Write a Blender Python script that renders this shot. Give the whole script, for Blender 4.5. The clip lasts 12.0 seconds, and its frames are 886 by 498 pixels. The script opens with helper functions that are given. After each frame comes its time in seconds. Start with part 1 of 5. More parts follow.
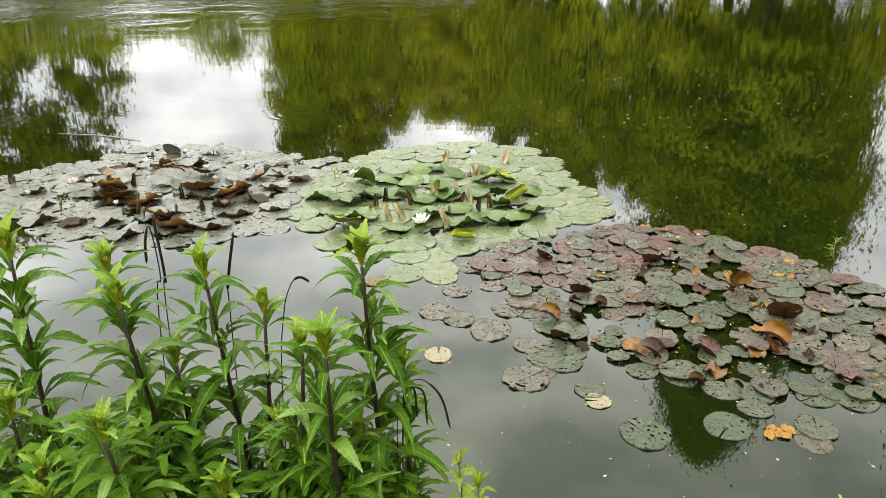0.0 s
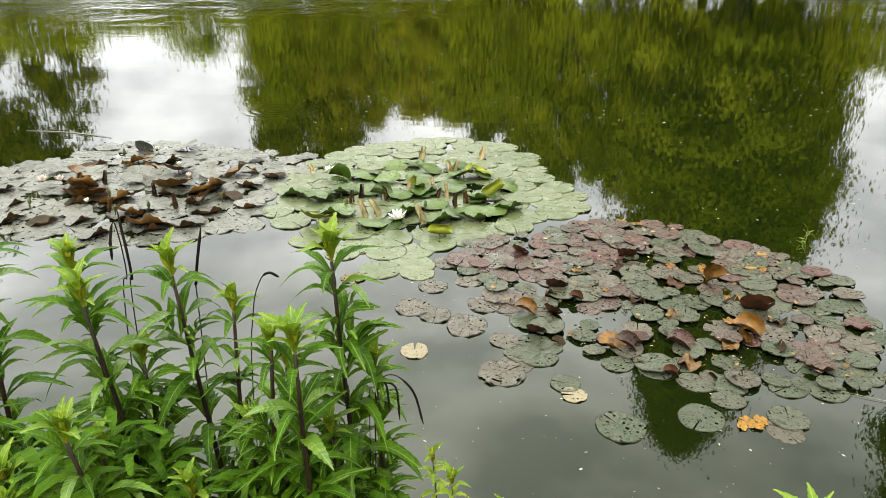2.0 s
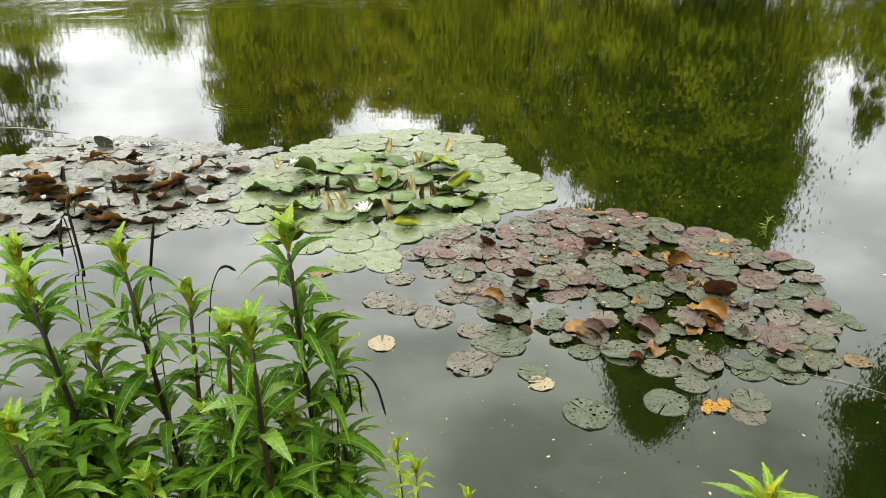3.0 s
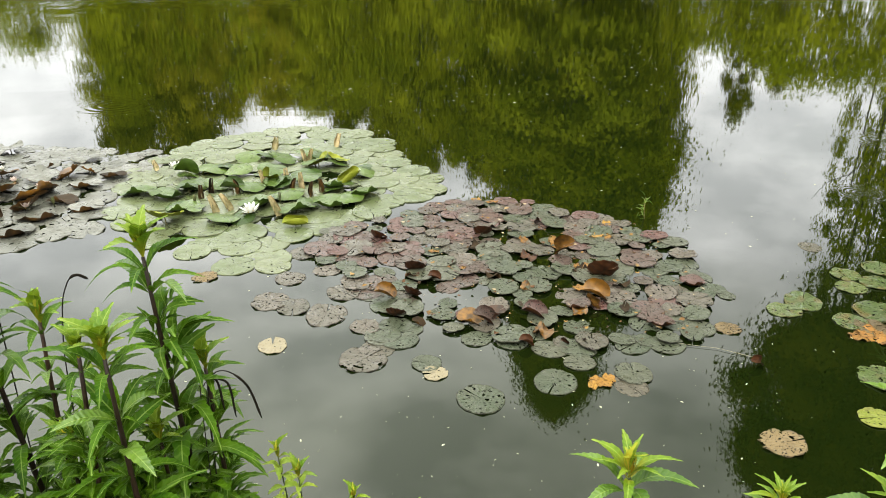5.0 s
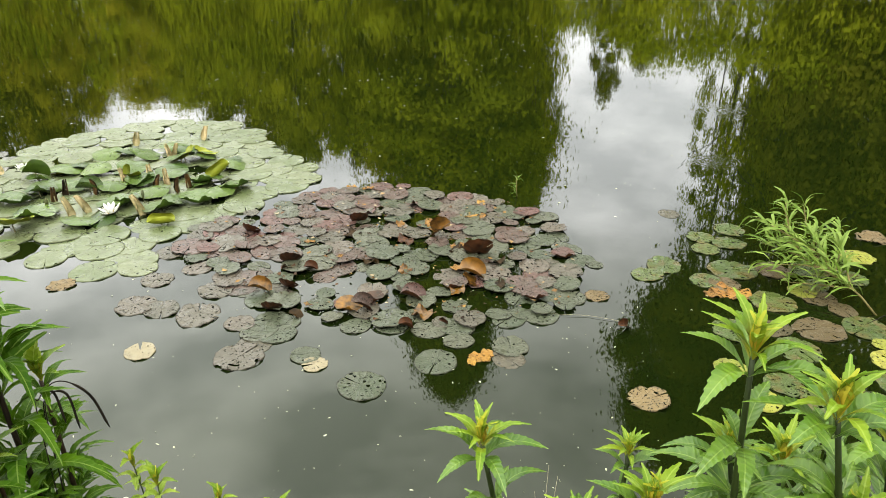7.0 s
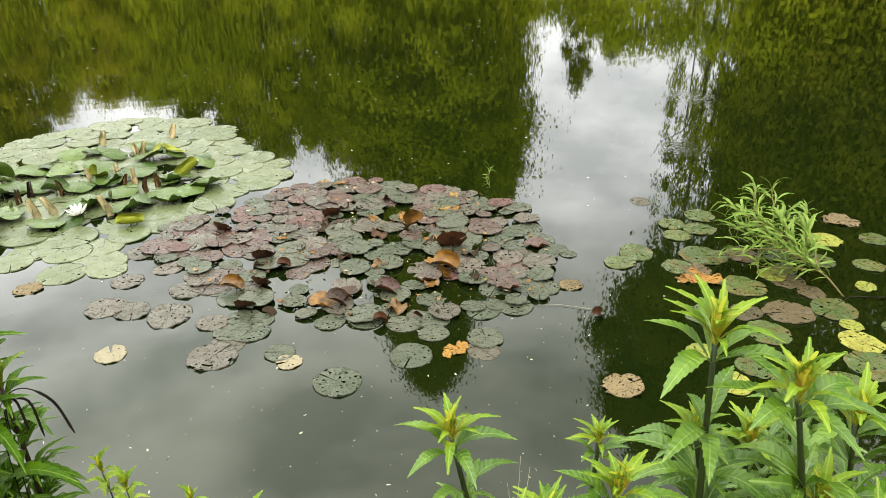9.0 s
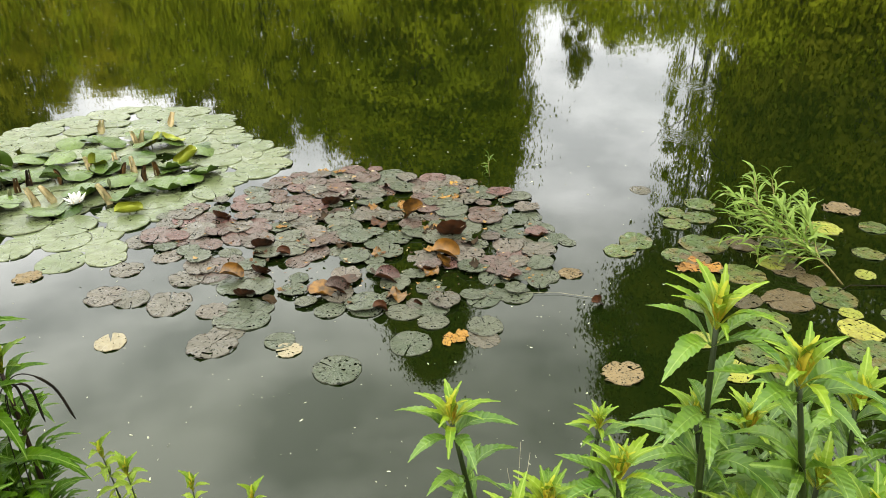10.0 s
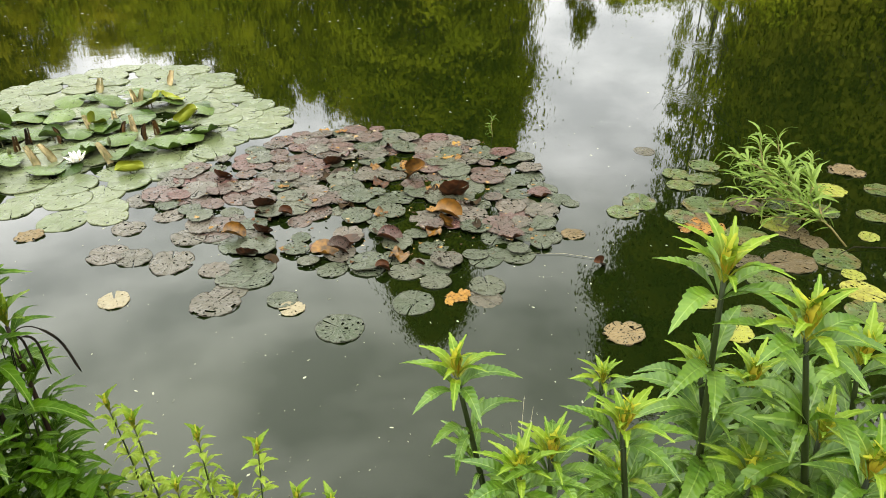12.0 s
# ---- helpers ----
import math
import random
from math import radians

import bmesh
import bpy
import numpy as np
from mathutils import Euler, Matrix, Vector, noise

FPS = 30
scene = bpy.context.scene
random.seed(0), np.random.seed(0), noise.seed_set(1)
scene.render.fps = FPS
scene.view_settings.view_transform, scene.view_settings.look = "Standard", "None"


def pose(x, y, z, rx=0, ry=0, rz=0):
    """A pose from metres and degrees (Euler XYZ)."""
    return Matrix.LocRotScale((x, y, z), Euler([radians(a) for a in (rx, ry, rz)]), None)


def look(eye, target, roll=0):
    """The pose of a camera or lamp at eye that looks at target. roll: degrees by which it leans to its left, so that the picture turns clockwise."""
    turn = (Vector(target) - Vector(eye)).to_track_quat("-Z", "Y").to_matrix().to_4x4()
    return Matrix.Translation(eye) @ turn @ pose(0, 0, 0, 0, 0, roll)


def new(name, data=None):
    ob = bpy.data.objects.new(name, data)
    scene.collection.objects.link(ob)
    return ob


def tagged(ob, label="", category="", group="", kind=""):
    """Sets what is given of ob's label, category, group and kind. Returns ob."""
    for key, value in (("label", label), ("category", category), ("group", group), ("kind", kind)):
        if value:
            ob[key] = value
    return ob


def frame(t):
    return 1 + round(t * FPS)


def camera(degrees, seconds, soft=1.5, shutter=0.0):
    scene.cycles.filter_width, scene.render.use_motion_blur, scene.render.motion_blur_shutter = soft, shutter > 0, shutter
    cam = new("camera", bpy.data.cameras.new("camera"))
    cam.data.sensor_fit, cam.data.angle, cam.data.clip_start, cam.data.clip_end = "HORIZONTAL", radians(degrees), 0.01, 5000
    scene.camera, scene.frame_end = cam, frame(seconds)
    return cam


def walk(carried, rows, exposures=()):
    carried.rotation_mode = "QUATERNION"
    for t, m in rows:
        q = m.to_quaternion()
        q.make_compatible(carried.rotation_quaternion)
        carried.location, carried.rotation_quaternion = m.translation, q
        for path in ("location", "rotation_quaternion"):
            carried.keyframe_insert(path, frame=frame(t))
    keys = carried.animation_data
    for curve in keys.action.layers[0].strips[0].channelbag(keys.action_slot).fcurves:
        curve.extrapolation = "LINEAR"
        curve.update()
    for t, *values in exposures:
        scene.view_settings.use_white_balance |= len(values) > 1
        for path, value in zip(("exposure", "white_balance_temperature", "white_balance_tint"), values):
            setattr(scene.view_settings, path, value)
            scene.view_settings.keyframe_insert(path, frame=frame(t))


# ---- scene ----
cam = camera(64.2, 12.0, soft=0.75)
PATH = [
    (0, (-0.005, -0.006, 1.706), (-0.02, 1.836, 0.926), -0.1),
    (0.5, (-0.005, -0.006, 1.705), (-0.014, 1.834, 0.923), -0.0),
    (1, (-0.005, -0.004, 1.703), (-0.003, 1.837, 0.921), 0.1),
    (1.5, (-0.002, 0.002, 1.699), (0.016, 1.841, 0.913), 0.2),
    (2, (0.01, 0.002, 1.696), (0.055, 1.84, 0.908), 0.2),
    (2.5, (0.019, 0.003, 1.691), (0.102, 1.836, 0.894), 0.1),
    (3, (0.033, 0.008, 1.687), (0.16, 1.833, 0.88), 0.2),
    (5, (0.101, 0.002, 1.675), (0.498, 1.784, 0.858), 0.4),
    (5.5, (0.122, -0.004, 1.671), (0.6, 1.759, 0.856), 0.2),
    (6, (0.141, -0.006, 1.668), (0.696, 1.73, 0.845), 0.4),
    (6.5, (0.156, -0.01, 1.662), (0.78, 1.693, 0.819), 0.8),
    (7, (0.175, -0.015, 1.661), (0.862, 1.661, 0.814), 0.6),
    (7.5, (0.187, -0.019, 1.663), (0.918, 1.639, 0.816), 0.3),
    (9.5, (0.196, -0.017, 1.658), (0.938, 1.621, 0.782), 0.0),
    (10, (0.194, -0.017, 1.653), (0.933, 1.614, 0.761), 0.0),
    (10.5, (0.191, -0.018, 1.646), (0.924, 1.599, 0.726), 0.1),
    (11, (0.188, -0.019, 1.642), (0.915, 1.586, 0.696), 0.1),
    (11.5, (0.187, -0.016, 1.638), (0.909, 1.578, 0.669), 0.2),
    (12, (0.188, -0.014, 1.635), (0.904, 1.573, 0.652), 0.2),
]
walk(cam, [(t, look(eye, target, roll)) for t, eye, target, roll in PATH], [(0.0, -0.01), (4.0, 0.0), (7.5, 0.07), (12.0, 0.08)])

# ---------------------------------------------------------------- light
SUN_EL, SUN_AZ = radians(58), radians(205)
world = bpy.data.worlds.new("overcast_sky")
scene.world = world
world.use_nodes = True
wn, wl = world.node_tree.nodes, world.node_tree.links
wn.clear()
w_out = wn.new("ShaderNodeOutputWorld")
w_bg = wn.new("ShaderNodeBackground")
w_sky = wn.new("ShaderNodeTexSky")
w_sky.sky_type = "NISHITA"
w_sky.sun_disc = False
w_sky.sun_elevation, w_sky.sun_rotation = SUN_EL, SUN_AZ
w_co = wn.new("ShaderNodeTexCoord")
w_map = wn.new("ShaderNodeMapping")
w_map.inputs["Scale"].default_value = (1.0, 1.0, 2.2)
w_noise = wn.new("ShaderNodeTexNoise")
w_noise.inputs["Scale"].default_value = 4.2
w_noise.inputs["Detail"].default_value = 6.0
w_noise.inputs["Roughness"].default_value = 0.55
w_ramp = wn.new("ShaderNodeValToRGB")
w_ramp.color_ramp.elements[0].position, w_ramp.color_ramp.elements[1].position = 0.40, 0.62
w_ramp.color_ramp.elements[0].color = (31.0, 31.6, 31.6, 1)
w_ramp.color_ramp.elements[1].color = (54.0, 54.1, 53.2, 1)
w_mix = wn.new("ShaderNodeMix")
w_mix.data_type = "RGBA"
w_mix.inputs["Factor"].default_value = 0.93
wl.new(w_co.outputs["Generated"], w_map.inputs["Vector"])
wl.new(w_map.outputs["Vector"], w_noise.inputs["Vector"])
wl.new(w_noise.outputs["Fac"], w_ramp.inputs["Fac"])
wl.new(w_sky.outputs["Color"], w_mix.inputs["A"])
wl.new(w_ramp.outputs["Color"], w_mix.inputs["B"])
w_sep = wn.new("ShaderNodeSeparateXYZ")
wl.new(w_co.outputs["Generated"], w_sep.inputs[0])
w_high = wn.new("ShaderNodeValToRGB")
for k, (place, grey) in enumerate([(0.0, 0.34), (0.20, 0.43), (0.35, 0.76), (0.6, 0.92), (1.0, 1.08)]):
    stop = w_high.color_ramp.elements[k] if k < 2 else w_high.color_ramp.elements.new(place)
    stop.position, stop.color = place, (grey, grey, grey, 1)
wl.new(w_sep.outputs["Z"], w_high.inputs["Fac"])
w_grad = wn.new("ShaderNodeVectorMath")
w_grad.operation = "SCALE"
wl.new(w_mix.outputs["Result"], w_grad.inputs[0])
w_west = wn.new("ShaderNodeMapRange")
w_west.inputs["From Min"].default_value, w_west.inputs["From Max"].default_value = 0.0, 0.14
w_west.inputs["To Min"].default_value, w_west.inputs["To Max"].default_value = 1.26, 0.76
w_up = wn.new("ShaderNodeMath")
w_up.operation = "POWER"
w_up.inputs[1].default_value = 2.0
wl.new(w_sep.outputs["Z"], w_up.inputs[0])
w_side = wn.new("ShaderNodeMath")
w_side.operation = "MULTIPLY"
wl.new(w_sep.outputs["X"], w_side.inputs[0])
wl.new(w_up.outputs[0], w_side.inputs[1])
wl.new(w_side.outputs[0], w_west.inputs["Value"])
w_both = wn.new("ShaderNodeMath")
w_both.operation = "MULTIPLY"
wl.new(w_high.outputs["Color"], w_both.inputs[0])
wl.new(w_west.outputs["Result"], w_both.inputs[1])
wl.new(w_both.outputs[0], w_grad.inputs["Scale"])
# the cloud deck is slightly yellower overhead than near the horizon
w_warm = wn.new("ShaderNodeMapRange")
w_warm.data_type = "FLOAT_VECTOR"
w_warm.inputs[7].default_value, w_warm.inputs[8].default_value = (0.38, 0.38, 0.38), (0.62, 0.62, 0.62)
w_warm.inputs[9].default_value, w_warm.inputs[10].default_value = (1, 1, 1), (0.975, 1.0, 0.87)
wl.new(w_sep.outputs["Z"], w_warm.inputs[6])
w_cast = wn.new("ShaderNodeVectorMath")
w_cast.operation = "MULTIPLY"
wl.new(w_grad.outputs[0], w_cast.inputs[0])
wl.new(w_warm.outputs["Vector"], w_cast.inputs[1])
wl.new(w_cast.outputs["Vector"], w_bg.inputs["Color"])
w_bg.inputs["Strength"].default_value = 0.129
wl.new(w_bg.outputs["Background"], w_out.inputs["Surface"])

sun_data = bpy.data.lights.new("sun", "SUN")
sun_data.energy, sun_data.angle, sun_data.color = 1.4, radians(30), (1.0, 0.96, 0.9)
sun = new("sun", sun_data)
sun.matrix_world = look((math.sin(SUN_AZ) * math.cos(SUN_EL) * 60, math.cos(SUN_AZ) * math.cos(SUN_EL) * 60, math.sin(SUN_EL) * 60), (0, 0, 0))


# ---------------------------------------------------------------- materials
class Mat:
    """A principled material with small helpers for procedural inputs."""

    def __init__(self, name, rough=0.5, coord="Object", spec=0.5):
        self.mat = bpy.data.materials.new(name)
        self.mat.use_nodes = True
        self.n, self.l = self.mat.node_tree.nodes, self.mat.node_tree.links
        self.b = self.n["Principled BSDF"]
        self.b.inputs["Roughness"].default_value = rough
        self.b.inputs["Specular IOR Level"].default_value = spec
        self.co = self.n.new("ShaderNodeTexCoord").outputs[coord]
        self.rand = None

    def shift(self, amount=37.0):
        """Moves the coordinates by the object's random number, so that copies differ."""
        info = self.n.new("ShaderNodeObjectInfo")
        self.rand = info.outputs["Random"]
        mul = self.n.new("ShaderNodeMath")
        mul.operation = "MULTIPLY"
        mul.inputs[1].default_value = amount
        self.l.new(self.rand, mul.inputs[0])
        add = self.n.new("ShaderNodeVectorMath")
        self.l.new(self.co, add.inputs[0])
        self.l.new(mul.outputs[0], add.inputs[1])
        self.co = add.outputs[0]
        return self

    def noise(self, scale, detail=4.0, rough=0.55, stretch=None):
        t = self.n.new("ShaderNodeTexNoise")
        t.inputs["Scale"].default_value, t.inputs["Detail"].default_value, t.inputs["Roughness"].default_value = scale, detail, rough
        co = self.co
        if stretch:
            m = self.n.new("ShaderNodeMapping")
            m.inputs["Scale"].default_value = stretch
            self.l.new(co, m.inputs["Vector"])
            co = m.outputs["Vector"]
        self.l.new(co, t.inputs["Vector"])
        return t.outputs["Fac"]

    def voronoi(self, scale, feature="F1"):
        t = self.n.new("ShaderNodeTexVoronoi")
        t.feature = feature
        t.inputs["Scale"].default_value = scale
        self.l.new(self.co, t.inputs["Vector"])
        return t.outputs["Distance"]

    def ramp(self, fac, stops):
        r = self.n.new("ShaderNodeValToRGB")
        e = r.color_ramp.elements
        while len(e) < len(stops):
            e.new(0.5)
        for k, (p, c) in enumerate(stops):
            e[k].position = p
            e[k].color = (*c, 1) if len(c) == 3 else c
        self.l.new(fac, r.inputs["Fac"])
        return r.outputs["Color"]

    def grey(self, fac, lo, hi, a=0.0, b=1.0):
        r = self.n.new("ShaderNodeMapRange")
        r.inputs["From Min"].default_value, r.inputs["From Max"].default_value = lo, hi
        r.inputs["To Min"].default_value, r.inputs["To Max"].default_value = a, b
        self.l.new(fac, r.inputs["Value"])
        return r.outputs["Result"]

    def math(self, op, a, b):
        m = self.n.new("ShaderNodeMath")
        m.operation = op
        for k, v in enumerate((a, b)):
            if isinstance(v, (int, float)):
                m.inputs[k].default_value = v
            else:
                self.l.new(v, m.inputs[k])
        return m.outputs[0]

    def mix(self, fac, a, b, blend="MIX"):
        m = self.n.new("ShaderNodeMix")
        m.data_type, m.blend_type = "RGBA", blend
        for k, v in (("Factor", fac), ("A", a), ("B", b)):
            if isinstance(v, (int, float)):
                m.inputs[k].default_value = v
            elif isinstance(v, tuple):
                m.inputs[k].default_value = (*v, 1)
            else:
                self.l.new(v, m.inputs[k])
        return m.outputs["Result"]

    def colour(self, c):
        if isinstance(c, tuple):
            self.b.inputs["Base Color"].default_value = (*c, 1)
        else:
            self.l.new(c, self.b.inputs["Base Color"])
        return self

    def bump(self, height, strength=0.3, distance=0.01):
        m = self.n.new("ShaderNodeBump")
        m.inputs["Strength"].default_value, m.inputs["Distance"].default_value = strength, distance
        self.l.new(height, m.inputs["Height"])
        self.l.new(m.outputs["Normal"], self.b.inputs["Normal"])
        return self

    def rough(self, v):
        self.l.new(v, self.b.inputs["Roughness"])
        return self

    def translucent(self, amount, colour):
        t = self.n.new("ShaderNodeBsdfTranslucent")
        if isinstance(colour, tuple):
            t.inputs["Color"].default_value = (*colour, 1)
        else:
            self.l.new(colour, t.inputs["Color"])
        m = self.n.new("ShaderNodeMixShader")
        m.inputs["Fac"].default_value = amount
        self.l.new(self.b.outputs["BSDF"], m.inputs[1])
        self.l.new(t.outputs["BSDF"], m.inputs[2])
        self.l.new(m.outputs["Shader"], self.n["Material Output"].inputs["Surface"])
        return self


def water_material():
    m = Mat("pond_water", 0.012)
    m.b.inputs["IOR"].default_value = 1.333
    cloud = m.noise(0.35, 3)
    sep = m.n.new("ShaderNodeSeparateXYZ")
    m.l.new(m.co, sep.inputs[0])
    m.colour(m.ramp(cloud, [(0.3, (0.0026, 0.0052, 0.0007)), (0.7, (0.0040, 0.0066, 0.0011))]))
    m.rough(m.grey(sep.outputs["Y"], 3.0, 16.0, 0.018, 0.05))
    far_out = m.grey(sep.outputs["Y"], 17.0, 22.0, 0.0, 1.0)
    open_side = m.math("MAXIMUM", m.grey(sep.outputs["X"], 3.0, -5.0, 0.02, 1.0), m.grey(sep.outputs["X"], 10.0, 16.0, 0.0, 0.5))
    breeze = m.math("MULTIPLY", m.math("MULTIPLY", far_out, open_side), m.grey(m.noise(0.25, 2), 0.38, 0.6, 0.1, 1.0))
    swell = m.noise(0.9, 2, 0.5, (1.0, 1.8, 1.0))
    fine = m.noise(5.0, 2, 0.5, (1.0, 2.2, 1.0))
    chop = m.noise(1.4, 2, 0.5, (2.2, 0.9, 1.0))
    calm = m.grey(m.noise(0.16, 2), 0.35, 0.65, 0.2, 1.0)
    ripple = m.math("MULTIPLY", m.noise(2.6, 2, 0.5, (0.32, 1.25, 1.0)), m.math("MULTIPLY", m.grey(sep.outputs["Y"], 4.0, 16.0, 0.08, 1.0), calm))
    height = m.math("ADD", m.math("ADD", m.math("MULTIPLY", swell, 0.05), m.math("ADD", m.math("MULTIPLY", fine, 0.008), m.math("MULTIPLY", ripple, 0.16))), m.math("MULTIPLY", m.math("MULTIPLY", chop, breeze), 11.0))
    for cx, cy, reach in ((-1.67, 7.97, 0.55), (4.05, 4.0, 0.22), (5.28, 5.2, 0.30), (-4.74, 7.56, 0.35)):
        dx, dy = m.math("SUBTRACT", sep.outputs["X"], cx), m.math("SUBTRACT", sep.outputs["Y"], cy)
        r = m.math("SQRT", m.math("ADD", m.math("MULTIPLY", dx, dx), m.math("MULTIPLY", dy, dy)), 0.0)
        ring = m.math("MULTIPLY", m.math("SINE", m.math("MULTIPLY", r, 11.0 * math.pi / reach), 0.0), m.grey(r, 0.25 * reach, reach, 1.0, 0.0))
        height = m.math("ADD", height, m.math("MULTIPLY", ring, 0.06 * reach))
    m.bump(height, 1.0, 0.012)
    return m.mat


def pad_material(name, dark, mid, pale, rough=0.42, spots=0.55, vein=1.0, blotch=0.0):
    """A floating lily leaf: two-scale colour drift, gnawed flecks of many sizes, radial veins, pale dust and a dry rim,
    darkened on heavily spotted pads to paint the shadow outline of their brown edge.
    """
    m = Mat(name, rough, spec=0.3)
    own = m.co
    m.shift()
    base = m.ramp(m.rand, [(0.0, dark), (0.5, mid), (1.0, pale)])
    drift = m.noise(11.0, 5, 0.6)
    base = m.mix(m.grey(drift, 0.35, 0.7, 0.0, 0.7), base, m.mix(0.5, pale, mid))
    base = m.mix(m.grey(m.noise(26, 4, 0.65), 0.48, 0.72, 0.0, 0.55), base, m.mix(0.6, dark, (0.02, 0.016, 0.01)))
    sep = m.n.new("ShaderNodeSeparateXYZ")
    m.l.new(own, sep.inputs[0])
    turn = m.math("ARCTAN2", sep.outputs["Y"], sep.outputs["X"])
    rays = m.math("POWER", m.math("ABSOLUTE", m.math("SINE", m.math("ADD", m.math("MULTIPLY", turn, 8.0), m.math("MULTIPLY", m.noise(20, 2), 1.6)), 0.0), 0.0), 14.0)
    base = m.mix(m.math("MULTIPLY", rays, 0.22 * vein), base, pale)
    flat = m.n.new("ShaderNodeVectorMath")
    flat.operation = "MULTIPLY"
    flat.inputs[1].default_value = (1, 1, 0)
    m.l.new(own, flat.inputs[0])
    size = m.n.new("ShaderNodeVectorMath")
    size.operation = "LENGTH"
    m.l.new(flat.outputs[0], size.inputs[0])
    edge = m.math("ADD", size.outputs["Value"], m.math("MULTIPLY", m.noise(45, 3), 0.02))
    # heavily spotted pads: brown edge darkened further to paint the raised rim's shadow
    base = m.mix(m.grey(edge, 0.102, 0.112, 0.0, 0.6 if spots > 0.6 else 0.4), base, (0.016, 0.011, 0.008) if spots > 0.6 else m.mix(0.5, pale, (0.05, 0.035, 0.02)))
    if blotch:
        base = m.mix(m.grey(m.noise(13, 4, 0.6), 0.50, 0.62, 0.0, blotch), base, (0.075, 0.045, 0.014))
    patchy = m.grey(m.noise(9, 2), 0.3, 0.6, 0.5, 1.0)
    hole = None
    for scale, limit, share in ((46.0, 0.38, spots * 0.6), (88.0, 0.46, spots * 1.1)):
        v = m.n.new("ShaderNodeTexVoronoi")
        v.inputs["Scale"].default_value = scale
        mp = m.n.new("ShaderNodeMapping")
        mp.inputs["Scale"].default_value = (1.0, 1.3, 1.0)
        warp = m.n.new("ShaderNodeVectorMath")
        m.l.new(m.co, warp.inputs[0])
        m.l.new(m.math("MULTIPLY", m.noise(70, 2), 0.016), warp.inputs[1])
        m.l.new(warp.outputs[0], mp.inputs["Vector"])
        m.l.new(mp.outputs["Vector"], v.inputs["Vector"])
        few = m.n.new("ShaderNodeSeparateColor")
        m.l.new(v.outputs["Color"], few.inputs["Color"])
        small = m.math("LESS_THAN", v.outputs["Distance"], m.math("MULTIPLY", few.outputs["Green"], limit))
        one = m.math("MULTIPLY", small, m.math("LESS_THAN", few.outputs["Red"], m.math("MULTIPLY", patchy, share)))
        hole = one if hole is None else m.math("MAXIMUM", hole, one)
    base = m.mix(hole, base, (0.006, 0.007, 0.005))
    m.l.new(m.grey(hole, 0.0, 1.0, 0.22, 0.0), m.b.inputs["Specular IOR Level"])
    dust = m.grey(m.noise(170, 2), 0.62, 0.68, 0.0, 0.5)
    base = m.mix(dust, base, (0.16, 0.16, 0.14))
    m.colour(base)
    m.rough(m.grey(m.noise(16, 3), 0.3, 0.7, rough - 0.13, rough + 0.16))
    m.bump(m.math("ADD", m.math("ADD", m.noise(38, 4), m.math("MULTIPLY", rays, 0.3)), m.math("MULTIPLY", m.noise(14, 2), 1.2)), 0.4 * vein, 0.007)
    return m.mat


def plant_material(name, dark, pale, rough=0.45, through_amount=0.28, scale=30.0, streak=None, veins=False, core=None, spec=0.2):
    m = Mat(name, rough, spec=spec)
    own = m.co
    m.shift(11.0)
    f = m.noise(scale, 3, 0.55, streak)
    c = m.ramp(f, [(0.3, dark), (0.72, pale)])
    c = m.mix(m.grey(m.rand, 0, 0.5, 0.45, 0.0), c, dark)
    c = m.mix(m.grey(m.rand, 0.5, 1, 0.0, 0.4), c, pale)
    relief = m.noise(scale * 4, 2)
    if veins:
        sep = m.n.new("ShaderNodeSeparateXYZ")
        m.l.new(own, sep.inputs[0])
        side = m.math("ABSOLUTE", sep.outputs["Y"], 0.0)
        rib = m.math("LESS_THAN", side, 0.0009)
        run = m.math("ADD", m.math("SUBTRACT", sep.outputs["X"], m.math("MULTIPLY", side, 0.9)), m.math("MULTIPLY", m.noise(55, 2), 0.012))
        vein = m.math("SINE", m.math("MULTIPLY", run, 560.0), 0.0)
        line = m.grey(vein, 0.5, 1.0, 0.0, 0.16)
        c = m.mix(m.math("MAXIMUM", m.math("MULTIPLY", rib, 0.7), line), c, m.mix(0.35, pale, (0.30, 0.36, 0.12)))
        relief = m.math("ADD", m.math("MULTIPLY", vein, 0.6), relief)
    if core:
        axis = m.n.new("ShaderNodeSeparateXYZ")
        m.l.new(own, axis.inputs[0])
        c = m.mix(m.grey(axis.outputs["X"], 0.008, 0.045, 0.7, 0.0), c, core)
    m.colour(c)
    m.bump(relief, 0.28 if veins else 0.2, 0.002)
    if through_amount:
        m.translucent(through_amount, c)
    return m.mat


def foliage_material(name, dark, pale):
    m = Mat(name, 0.8, spec=0.08)
    isl = m.n.new("ShaderNodeNewGeometry").outputs["Random Per Island"]
    c = m.mix(0.04, m.ramp(m.noise(0.32, 4, 0.6), [(0.34, dark), (0.68, pale)]), m.ramp(isl, [(0.0, dark), (1.0, pale)]))
    m.colour(c)
    m.translucent(0.50, c)
    return m.mat


def bark_material(name, dark, pale, scale=4.0):
    m = Mat(name, 0.85)
    f = m.noise(scale, 5, 0.6, (1, 1, 0.25))
    m.colour(m.ramp(f, [(0.3, dark), (0.7, pale)]))
    m.bump(f, 0.6, 0.03)
    return m.mat


def ground_material():
    m = Mat("bank_soil_and_grass", 0.9)
    c = m.ramp(m.noise(0.9, 5), [(0.35, (0.035, 0.05, 0.018)), (0.65, (0.07, 0.085, 0.03))])
    c = m.mix(m.grey(m.noise(14, 4), 0.5, 0.65), c, (0.06, 0.045, 0.028))
    m.colour(c)
    m.bump(m.noise(25, 4), 0.5, 0.03)
    return m.mat


